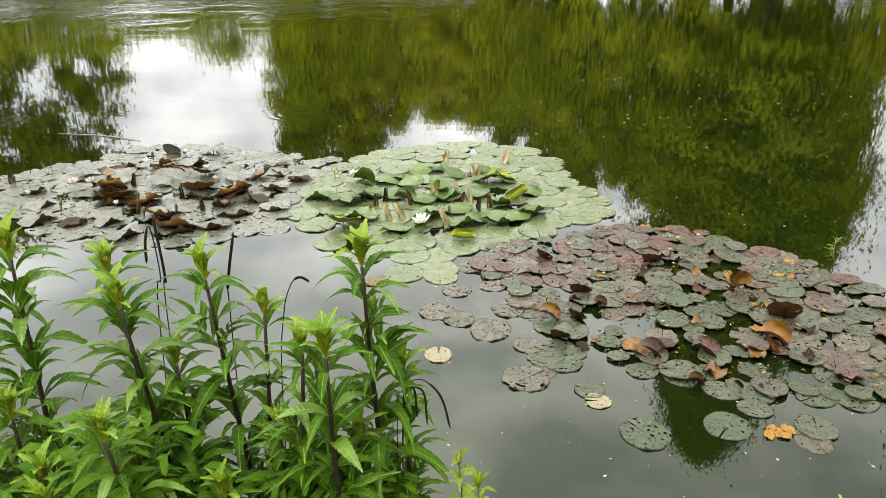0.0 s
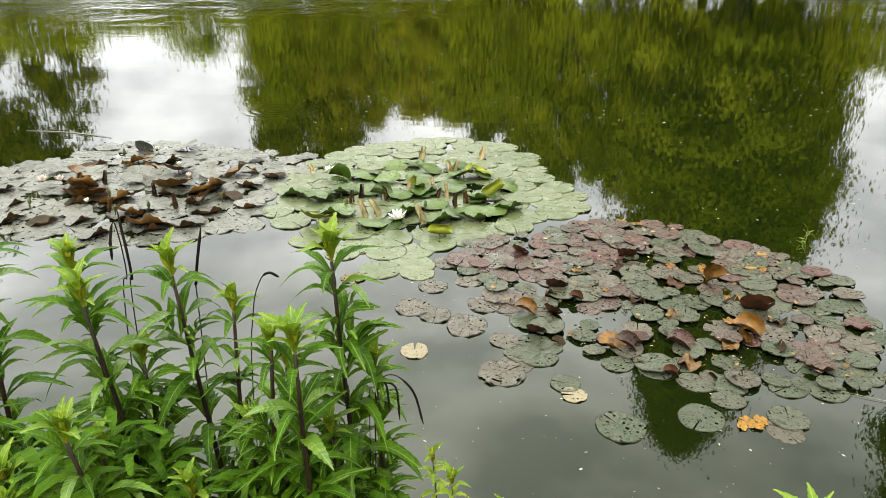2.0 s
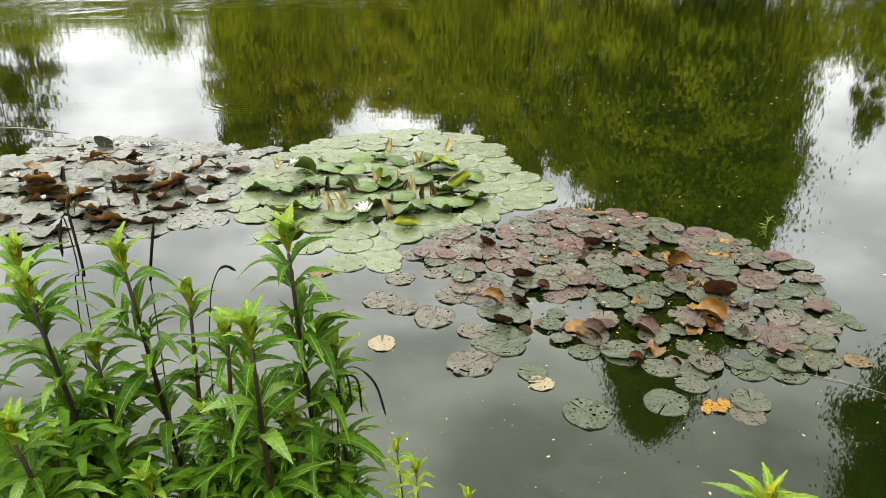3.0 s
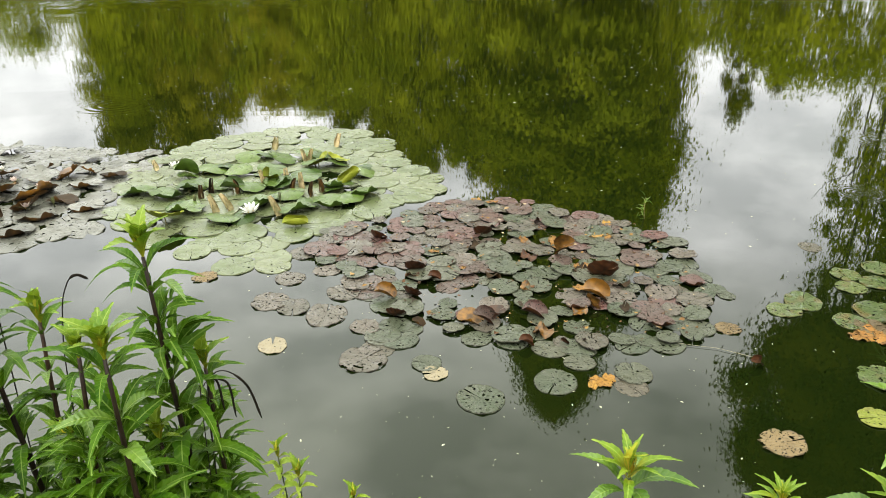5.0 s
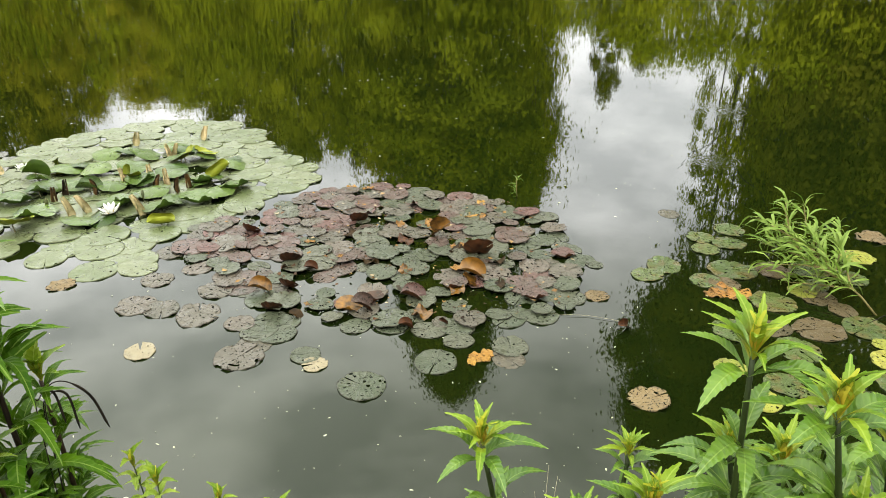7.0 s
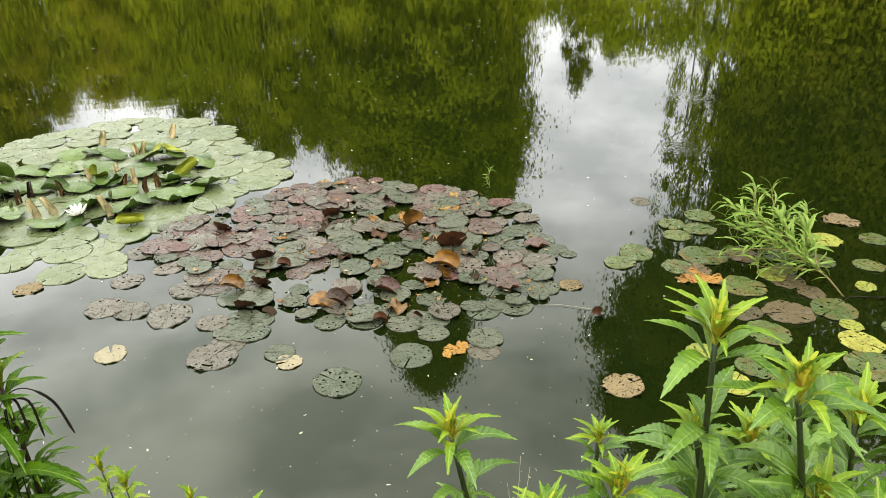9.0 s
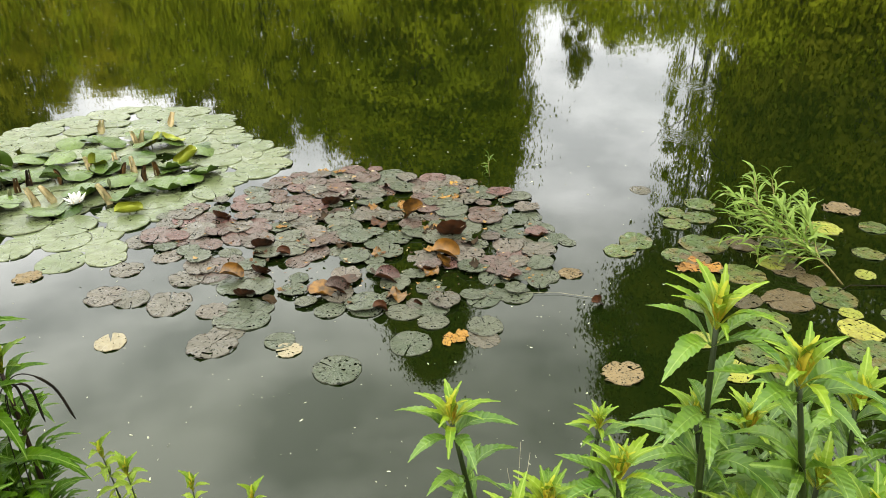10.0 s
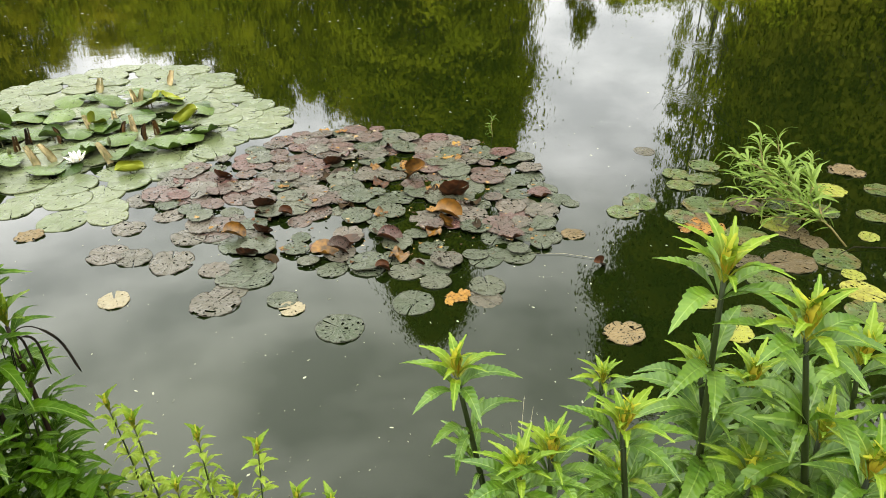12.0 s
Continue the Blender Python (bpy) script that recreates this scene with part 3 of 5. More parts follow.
def pad_mesh(material, seed, wave=0.012, ragged=0.025, notch=0.3, radius=0.1, gnawed=0, bites=0):
    """A floating leaf with a thin rim that dips into the water, gnawed through in places and bitten at its edge."""
    v, f, m, rings = disc(radius, seed, notch, wave, ragged, 40, (0.17, 0.33, 0.48, 0.61, 0.72, 0.82, 0.90, 0.96, 1.0))
    rnd = random.Random(seed + 900)
    spots = []
    for k in range(gnawed + bites):
        r = rnd.uniform(0.98, 1.06) if k >= gnawed else 0.93 * math.sqrt(rnd.uniform(0.03, 1))
        a, s = rnd.uniform(0, 6.28), rnd.choice((0.022, 0.03, 0.04, 0.055, 0.085)) * (1.7 if k >= gnawed else 1.0)
        spots.append((r * math.cos(a) * radius, r * math.sin(a) * radius, s * radius, rnd.uniform(0, 3.1), rnd.uniform(0.4, 0.9)))
    gone = set()
    for k, q in enumerate(f):
        x, y = sum(v[i][0] for i in q) / len(q), sum(v[i][1] for i in q) / len(q)
        for hx, hy, hs, ha, thin in spots:
            dx, dy = x - hx, y - hy
            e, w = dx * math.cos(ha) + dy * math.sin(ha), (dy * math.cos(ha) - dx * math.sin(ha)) / thin
            if e * e + w * w < hs * hs:
                gone.add(k)
    o = 1 + (rings - 1) * m
    top = len(v)
    v = [(x + rnd.uniform(-0.012, 0.012) * radius, y + rnd.uniform(-0.012, 0.012) * radius, z) for x, y, z in v]
    v += [(x * 1.004, y * 1.004, z - 0.005) for x, y, z in v[o:o + m]]
    kept = [q for k, q in enumerate(f) if k not in gone]
    live = {i for q in kept for i in q}
    kept += [(o + k, top + k, top + k + 1, o + k + 1) for k in range(m - 1) if o + k in live and o + k + 1 in live]
    return mesh_from("pad", v, kept, material)


def sheet_mesh(name, v, f, upper, under, thick=0.0022):
    """A thin leaf of two skins: the upper one and the underside."""
    me = bpy.data.meshes.new(name)
    tmp = mesh_from("tmp", v, f, upper)
    nor = [p.normal.copy() for p in tmp.vertices]
    low = [Vector(p) - q * thick for p, q in zip(v, nor)]
    n = len(v)
    me.from_pydata([tuple(p) for p in v] + [tuple(p) for p in low], [], list(f) + [tuple(i + n for i in reversed(q)) for q in f])
    me.materials.append(upper)
    me.materials.append(under)
    me.polygons.foreach_set("material_index", [0] * len(f) + [1] * len(f))
    me.polygons.foreach_set("use_smooth", [True] * len(me.polygons))
    me.update()
    bpy.data.meshes.remove(tmp)
    return me


def bend_rim(height=0.34, sector=1.3, first=0.70, ph=0.0):
    """The rim towards -y stands up as a scalloped wall that shows the underside."""
    def go(x, y):
        r, a = math.hypot(x, y), math.atan2(x, -y)
        side = max(0.0, 1 - (abs(a) / sector) ** 3)
        k = max(0.0, (r - first) / (1 - first)) * side
        h = height * k ** 0.8 * (0.72 + 0.30 * math.sin(5 * a + ph) + 0.18 * math.sin(11 * a + ph))
        q = (r - (1 - first) * 0.85 * k * r) / max(r, 1e-6)
        return x * q, y * q, h + 0.05 * math.sin(4 * x + ph) * r
    return go


def bend_wavy(amp=0.10, ph=0.0):
    """A limp, wavy leaf whose rim rises and falls."""
    def go(x, y):
        r, a = math.hypot(x, y), math.atan2(y, x)
        return x, y, amp * r * r * (math.sin(3 * a + ph) + 0.6 * math.sin(5 * a + 2 * ph) + 0.4 * math.sin(8 * a)) + 0.10 * x * math.sin(ph)
    return go


def bend_dome(drop=0.16, ph=0.0):
    """A firm leaf, gently domed, its rim dipping on one side and lifting on the other."""
    def go(x, y):
        r, a = math.hypot(x, y), math.atan2(y, x)
        return x * (1 - 0.04 * r), y * (1 - 0.04 * r), -drop * r * r + 0.10 * r ** 3 * math.sin(2 * a + ph) + 0.035 * r ** 4 * math.sin(5 * a + 2 * ph)
    return go


def bend_cup(depth=0.45):
    return lambda x, y: (x * (1 - 0.12 * depth), y * (1 - 0.12 * depth), depth * (x * x * 0.9 + y * y * 0.45) + 0.05 * math.sin(5 * x + 3 * y) + 0.045 * math.hypot(x, y) * math.sin(9 * x - 7 * y))


def bend_fold(angle=0.9):
    """Folded along the x axis like a half-open book."""
    def go(x, y):
        c, s = math.cos(angle), math.sin(angle)
        belly = 0.16 * math.sin(math.pi * min(1, abs(y)))
        return x, y * c + math.copysign(belly, y), abs(y) * s - 0.16 * x * x
    return go


def bend_roll(turns=0.85, tight=0.195):
    """Rolled along x into a loose scroll that narrows to a point."""
    def go(x, y):
        r = tight * (1.15 - (0.35 if tight < 0.2 else 0.1) * x)
        a = y / r * turns * (0.62 if tight < 0.2 else 1.0)
        return x, math.sin(a) * r * (1 + 0.12 * abs(y)), r - math.cos(a) * r * (1 + 0.10 * abs(y)) + (0.0 if tight < 0.2 else 0.18 * x * x)
    return go


def leaf_thing(name, mesh, at, yaw, tilt, roll=0.0, scale=1.0, label="", group="", stalk=True):
    """A leaf held clear of the water on its stalk."""
    t = new(name)
    t.location = at
    tagged(t, label, "water lily leaf", group)
    m = Matrix.Rotation(yaw, 4, "Z") @ Matrix.Rotation(tilt, 4, "X") @ Matrix.Rotation(roll, 4, "Y") @ Matrix.Scale(scale, 4)
    part("blade", mesh, t, m)
    if stalk:
        part("petiole", STALK, t)
    return t


STALK = mesh_from("petiole", *tube([(0, 0, 0.0), (0.004, 0.006, -0.06), (0.0, 0.02, -0.16), (0.01, 0.03, -0.3)], [0.004, 0.0045, 0.005, 0.005], 6), PETIOLE)

PADS = {key: [pad_mesh(mat, 10 * j + k, wave, rag, notch, 0.1, int(holes * (0.5 + 0.15 * k)), int(bites * (0.4 + 0.16 * k))) for k in range(8)] for j, (key, mat, wave, rag, notch, holes, bites) in enumerate([
    ("red", PAD_RED, 0.022, 0.016, 0.09, 11, 4), ("grey", PAD_GREY, 0.022, 0.016, 0.09, 12, 4), ("green", PAD_GREEN, 0.014, 0.012, 0.05, 2, 1), ("silver", PAD_SILVER, 0.04, 0.018, 0.06, 6, 3),
    ("leafy", PAD_LEAF, 0.03, 0.022, 0.06, 14, 4), ("yellow", PAD_YELLOW, 0.02, 0.03, 0.08, 8, 4), ("brown", PAD_BROWN, 0.03, 0.03, 0.08, 14, 6), ("tan", PAD_TAN, 0.06, 0.05, 0.08, 18, 14), ("rot", PAD_ROT, 0.10, 0.05, 0.08, 12, 13),
    ("buff", PAD_BUFF, 0.03, 0.03, 0.3, 4, 4), ("sunk", PAD_SUNK, 0.0, 0.02, 0.06, 8, 4), ("taupe", PAD_TAUPE, 0.04, 0.03, 0.09, 14, 7)])}
PAD_TEXT = {"taupe": "brownish grey lily pad with torn rim and gnawed flecks", "leafy": "leaf-green lily pad with gnawed flecks, floating", "red": "dull burgundy round lily pad with gnawed holes, floating", "grey": "grey-green lily pad with gnawed flecks, floating on the pond",
            "green": "smooth pale green lily pad floating on the pond", "silver": "silvery grey lily pad floating flat on the water",
            "buff": "pale buff withered lily pad floating on the pond", "yellow": "yellow fading lily pad floating on the pond", "brown": "brown decaying lily pad floating on the pond", "tan": "dry tan ragged lily pad on the water",
            "rot": "ragged rotting orange-yellow lily leaf on the water", "sunk": "faded lily pad lying just under the surface"}
PAD_GROUP = {"taupe": "pads of the reddish water lily", "red": "pads of the reddish water lily", "grey": "pads of the reddish water lily", "green": "pads of the green water lily", "silver": "pads of the silvery water lily"}
rp = random.Random(21)


def lily_pad(kind, x, y, radius, z=None, yaw=None, tilt=1.6, group=""):
    ob = new({"green": "green_lily_pad", "silver": "silver_lily_pad"}.get(kind, "lily_pad"), rp.choice(PADS[kind]))
    z = 0.002 + 0.009 * rp.random() if z is None else z
    yaw = rp.uniform(0, 6.28) if yaw is None else yaw
    ob.matrix_basis = pose(x, y, z, rp.uniform(-tilt, tilt), rp.uniform(-tilt, tilt), math.degrees(yaw)) @ Matrix.Diagonal((radius * 10, radius * 10 * rp.uniform(0.84, 1.0) * (0.75 if kind == "rot" else 1), 10 * radius, 1))
    return tagged(ob, PAD_TEXT[kind], "lily pad", group or PAD_GROUP.get(kind, "single pads on the pond"))


def scatter_in(poly, gap, seed, tries=6000, avoid=()):
    rnd = random.Random(seed)
    xs, ys = [p[0] for p in poly], [p[1] for p in poly]
    out = []
    for _ in range(tries):
        x, y = rnd.uniform(min(xs), max(xs)), rnd.uniform(min(ys), max(ys))
        if inside(x, y, poly) and all((x - a) ** 2 + (y - b) ** 2 > gap * gap for a, b in out) and not any((x - a) ** 2 + (y - b) ** 2 < r * r for a, b, r in avoid):
            out.append((x, y))
    return out


RED_AREA = [(0.2, 3.8), (0.3, 4.08), (0.5, 4.12), (0.87, 4.28), (1.2, 4.4), (1.59, 4.33), (1.92, 4.0), (2.15, 3.8), (2.3, 3.4), (2.12, 2.85), (1.8, 2.42), (1.56, 2.42), (1.36, 2.5), (1.18, 2.52),
            (1.04, 2.58), (0.85, 2.68), (0.72, 2.78), (0.75, 2.95), (0.53, 2.97), (0.33, 3.3)]
GREEN_AREA = [(-0.5, 6.35), (-0.08, 6.5), (0.34, 6.66), (0.7, 6.35), (0.95, 5.8), (1.0, 5.4), (1.1, 4.9), (1.04, 4.62), (0.78, 4.38), (0.42, 4.22), (0.1, 4.0), (0.02, 3.8), (-0.1, 3.66), (-0.3, 3.8),
              (-0.6, 4.12), (-0.95, 4.32), (-1.1, 4.76), (-1.1, 5.28), (-0.9, 5.85)]
LEFT_AREA = [(-3.9, 5.0), (-3.7, 5.4), (-3.2, 5.9), (-3.05, 6.3), (-2.65, 6.55), (-1.98, 6.35), (-1.52, 6.15), (-1.05, 6.12), (-0.85, 5.95), (-1.0, 5.6), (-1.22, 5.0), (-1.15, 4.35), (-1.35, 4.27), (-1.63, 4.15),
             (-2.01, 4.0), (-2.4, 4.17), (-2.8, 4.46), (-3.4, 4.7)]
for x, y in scatter_in(RED_AREA, 0.102, 3, avoid=[(0.93, 3.06, 0.14), (1.02, 2.8, 0.1), (1.45, 2.72, 0.12), (1.62, 3.75, 0.12), (1.3, 2.95, 0.11), (1.55, 2.6, 0.09), (1.75, 2.82, 0.1), (1.15, 3.2, 0.1), (1.45, 3.15, 0.1), (0.72, 3.08, 0.1), (1.36, 3.42, 0.09), (1.88, 3.12, 0.09), (0.58, 3.32, 0.08), (1.1, 3.6, 0.08)]):
    draw, reds = rp.random(), 0.46 if x < 1.35 and y > 2.9 else 0.2
    lily_pad("red" if draw < reds else "taupe" if draw < reds + 0.27 else "grey", x, y, rp.choice((0.052, 0.062, 0.068, 0.075, 0.082, 0.09, 0.102)), z=0.002 + 0.022 * rp.random(), tilt=4.0)
for x, y in scatter_in(GREEN_AREA, 0.17, 4):
    lily_pad("green", x, y, rp.uniform(0.115, 0.158))
for x, y in scatter_in(LEFT_AREA, 0.165, 5):
    lily_pad("silver", x, y, rp.uniform(0.11, 0.155), tilt=2.4)
# pads that lie apart: x, y, radius
for kind, rows in {
    "grey": [(0.2, 3.01, 0.112), (0.75, 2.21, 0.098), (0.04, 3.44, 0.082), (-0.06, 3.2, 0.095), (0.05, 3.12, 0.085), (0.37, 2.86, 0.075), (0.33, 2.59, 0.105), (0.59, 2.5, 0.066), (0.51, 2.71, 0.085), (0.43, 2.76, 0.08), (1.08, 2.26, 0.093), (1.42, 2.25, 0.082),
             (1.23, 2.37, 0.07), (0.85, 2.65, 0.074), (1.0, 2.6, 0.076), (1.14, 2.5, 0.079), (1.27, 2.48, 0.084), (0.57, 2.79, 0.064), (0.3, 3.22, 0.09), (0.38, 3.35, 0.085), (0.24, 3.5, 0.08), (0.12, 3.75, 0.085), (2.01, 2.8, 0.086), (1.89, 2.53, 0.077), (1.85, 2.66, 0.073), (2.17, 2.88, 0.07), (2.2, 2.8, 0.05), (1.67, 2.43, 0.086), (1.52, 2.46, 0.088), (0.51, 2.84, 0.081), (0.45, 2.77, 0.08)],
    "red": [(0.3, 3.68, 0.08), (0.42, 3.2, 0.08), (1.86, 2.8, 0.09), (0.58, 3.05, 0.09)],
    "sunk": [(1.37, 2.17, 0.075), (3.04, 3.25, 0.075), (0.4, 2.66, 0.08)],
    "buff": [(0.61, 2.42, 0.054), (-0.05, 2.78, 0.07)],
    "tan": [(-0.4, 3.55, 0.07), (2.02, 2.5, 0.061)],
    "rot": [(1.26, 2.22, 0.052), (1.305, 2.235, 0.036), (1.22, 2.205, 0.03)],
    "green": [(-0.5, 3.9, 0.11), (-0.75, 4.1, 0.11), (-0.05, 3.62, 0.11), (-0.26, 3.66, 0.12)],
}.items():
    for x, y, r in rows:
        lily_pad("taupe" if kind == "grey" and x < 0.4 else kind, x, y, r, z=0.0012 if kind == "sunk" else 0.004 + 0.002 * rp.random(), tilt=0.5)
# the mixed colony beside the willow shoots
MIXED = "pads beside the willow shoots"
for kind, rows in {
    "leafy": [(2.54, 2.66, 0.10), (2.39, 2.6, 0.085), (2.97, 2.88, 0.08), (3.07, 2.76, 0.095), (2.89, 2.74, 0.08), (3.21, 2.91, 0.09), (2.84, 2.48, 0.126), (2.63, 2.44, 0.08), (3.23, 2.34, 0.106), (3.1, 2.19, 0.075),
             (3.35, 2.19, 0.09), (3.54, 2.04, 0.08), (3.86, 2.25, 0.08), (2.78, 2.14, 0.11), (2.99, 1.8, 0.105), (2.56, 1.78, 0.10), (3.1, 1.55, 0.08), (2.75, 1.42, 0.105), (2.31, 1.61, 0.08), (2.52, 1.38, 0.1), (2.36, 1.44, 0.1), (2.42, 2.0, 0.1)],
    "brown": [(3.04, 2.4, 0.095), (2.69, 2.37, 0.08), (3.02, 2.09, 0.084), (3.03, 1.96, 0.07), (2.78, 1.87, 0.117), (2.6, 1.95, 0.08)],
    "yellow": [(3.6, 2.36, 0.094), (3.32, 1.89, 0.055), (3.0, 2.17, 0.07), (2.94, 1.67, 0.05), (2.86, 1.56, 0.092), (2.19, 1.78, 0.07), (2.15, 1.56, 0.077)],
    "tan": [(3.92, 2.51, 0.105), (1.75, 1.73, 0.086)],
    "rot": [(2.66, 2.29, 0.105), (2.58, 2.31, 0.06)],
}.items():
    for x, y, r in rows:
        lily_pad(kind, x, y, r, z=0.005 + 0.003 * rp.random(), group=MIXED, tilt=1.0)


def facing(x, y, spread=0.6):
    return math.atan2(-x, y) + rp.uniform(-spread, spread)


def raised_set(upper, under, prefix):
    out = {}
    for kind, bend, rag in (("curl", bend_rim(), 0.02), ("curl2", bend_rim(0.42, 0.95, 0.62, 1.7), 0.03), ("cup", bend_cup(0.38), 0.03), ("fold", bend_fold(0.95), 0.02), ("pod", bend_roll(0.9, 0.30), 0.01), ("roll", bend_roll(), 0.02),
                            ("flat", bend_wavy(0.055, 0.6), 0.03), ("dome", bend_dome(0.18, 0.4), 0.012), ("dome2", bend_dome(0.08, 2.2), 0.012), ("wavy", bend_wavy(0.085, 2.1), 0.04), ("crumple", bend_wavy(0.26, 0.9), 0.06)):
        v, f, _, _ = disc(0.1, len(out) + 70, 0.08, 0.015, rag, 30, (0.3, 0.55, 0.72, 0.82, 0.91, 1.0), bend)
        out[kind] = sheet_mesh(prefix + "_blade", v, f, upper, under)
    return out


GREEN_UP = raised_set(LEAF_RAISED, LEAF_SHADY, "green")
DEEP_UP = raised_set(LEAF_DEEP, LEAF_RAISED, "deep")
LIME_UP = raised_set(LEAF_LIME, LEAF_LIME, "lime")
SILVER_UP = raised_set(PAD_SILVER, LEAF_UMBER, "silver")
RUST_UP = raised_set(LEAF_RUST, LEAF_RUST, "rust")
TAN_UP = raised_set(LEAF_TAN, LEAF_TAN, "tan")
DARK_UP = raised_set(LEAF_DARK, LEAF_UMBER, "dark")
RED_UP = raised_set(PAD_RED, LEAF_REDDISH, "red")
WINE_UP = raised_set(LEAF_REDDISH, LEAF_REDDISH, "wine")

# silvery colony: rims standing up with rust undersides, and bronze leaves clear of the water
G = "raised leaves of the silvery water lily"
for k, (x, y, sc) in enumerate([(-2.43, 4.86, 1.5), (-2.2, 4.76, 1.4), (-1.78, 4.3, 1.5), (-1.58, 4.38, 1.4), (-2.1, 4.2, 1.4), (-2.53, 4.42, 1.3), (-2.8, 4.48, 1.3), (-1.63, 5.06, 1.4), (-1.9, 5.0, 1.3), (-1.5, 4.62, 1.3), (-1.42, 4.9, 1.3),
                                (-2.02, 4.58, 1.3), (-2.6, 5.1, 1.3), (-1.35, 5.2, 1.2), (-2.95, 4.8, 1.2), (-1.2, 5.4, 1.2), (-2.2, 5.9, 1.3), (-1.25, 4.75, 1.2), (-2.3, 4.45, 1.2), (-1.75, 5.7, 1.2), (-2.75, 5.75, 1.2), (-3.15, 5.1, 1.2)]):
    us = SILVER_UP if k % 5 else DARK_UP
    leaf_thing("curled_lily_leaf", us["curl" if k % 2 else "curl2"], (x, y, 0.016 + 0.016 * rp.random()), facing(x, y, 0.7), rp.uniform(-0.04, 0.12), rp.uniform(-0.12, 0.12), sc * rp.uniform(0.7, 1.0),
               "silvery lily leaf with its rust-brown edge turned up", G)
for x, y, z, tilt, roll, sc, kind in [(-2.7, 5.42, 0.06, 0.2, 0.3, 0.9, "cup"), (-2.39, 5.75, 0.07, -0.1, -0.4, 1.1, "wavy"), (-1.99, 4.52, 0.06, -0.4, 0.6, 0.8, "fold"), (-1.88, 5.1, 0.05, -0.45, 0.2, 1.2, "cup"), (-1.62, 5.04, 0.05, -0.5, -0.2, 1.2, "wavy"),
                                      (-1.53, 5.48, 0.05, -0.3, -0.5, 0.9, "fold"), (-1.98, 5.5, 0.06, -0.3, 0.3, 1.0, "cup"), (-2.57, 5.13, 0.07, -0.6, 0.5, 0.9, "fold"), (-1.6, 4.78, 0.05, -0.7, -0.5, 0.8, "cup"), (-2.45, 4.9, 0.04, -0.5, 0.1, 1.25, "cup"),
                                      (-2.2, 4.82, 0.04, -0.4, -0.2, 1.1, "wavy"), (-1.39, 5.52, 0.04, -0.3, 0.9, 0.5, "fold"), (-1.8, 4.36, 0.03, -0.4, 0.1, 1.3, "wavy"), (-2.25, 5.55, 0.06, -0.2, 0.3, 1.2, "wavy")]:
    leaf_thing("bronze_lily_leaf", RUST_UP[{"fold": "curl", "wavy": "curl"}.get(kind, kind)], (x, y, 0.012 + 0.6 * z), facing(x, y), tilt * 0.8, roll * 0.6, sc * 1.25, "bronze-brown crumpled lily leaf standing above the pads", G)
for x, y, z, tilt, roll, sc, kind in [(-2.22, 5.32, 0.07, 0.25, 0.1, 1.35, "flat"), (-2.62, 5.4, 0.05, 0.15, -0.2, 1.25, "wavy"), (-2.15, 6.25, 0.05, 0.2, 0, 1.1, "wavy"), (-1.7, 5.45, 0.05, 0.15, 0.2, 1.2, "wavy"),
                                      (-2.95, 5.6, 0.04, 0.1, 0.1, 1.1, "flat"), (-2.05, 5.25, 0.06, 0.2, -0.3, 1.1, "wavy"), (-1.5, 5.9, 0.04, 0.1, 0.1, 1.1, "wavy"), (-2.4, 4.6, 0.03, 0.1, 0.1, 1.2, "wavy"), (-1.9, 4.75, 0.03, 0.1, 0.1, 1.2, "wavy")]:
    leaf_thing("lily_leaf", SILVER_UP[kind], (x, y, z), facing(x, y, 1.5), tilt, roll, sc, "wavy grey lily leaf tilted clear of the water", G)
leaf_thing("upright_lily_leaf", raised_set(PAD_SILVER, PAD_SILVER, "grey")["dome2"], (-2.48, 6.15, 0.06), facing(-2.48, 6.15, 0.1), -1.0, 0.6, 0.9, "grey lily leaf standing upright above silvery pads", G)
for x, y, tilt in [(-1.97, 4.93, 1.3), (-2.15, 4.62, 1.2), (-1.75, 4.7, 1.2), (-3.45, 5.3, 1.4), (-2.45, 5.25, 1.2), (-2.62, 5.2, 1.1)]:
    leaf_thing("rolled_lily_leaf", DARK_UP["roll"], (x, y, 0.06), rp.uniform(0, 6.3), 0, -tilt, 0.6, "dark rolled-up lily leaf standing upright", G)

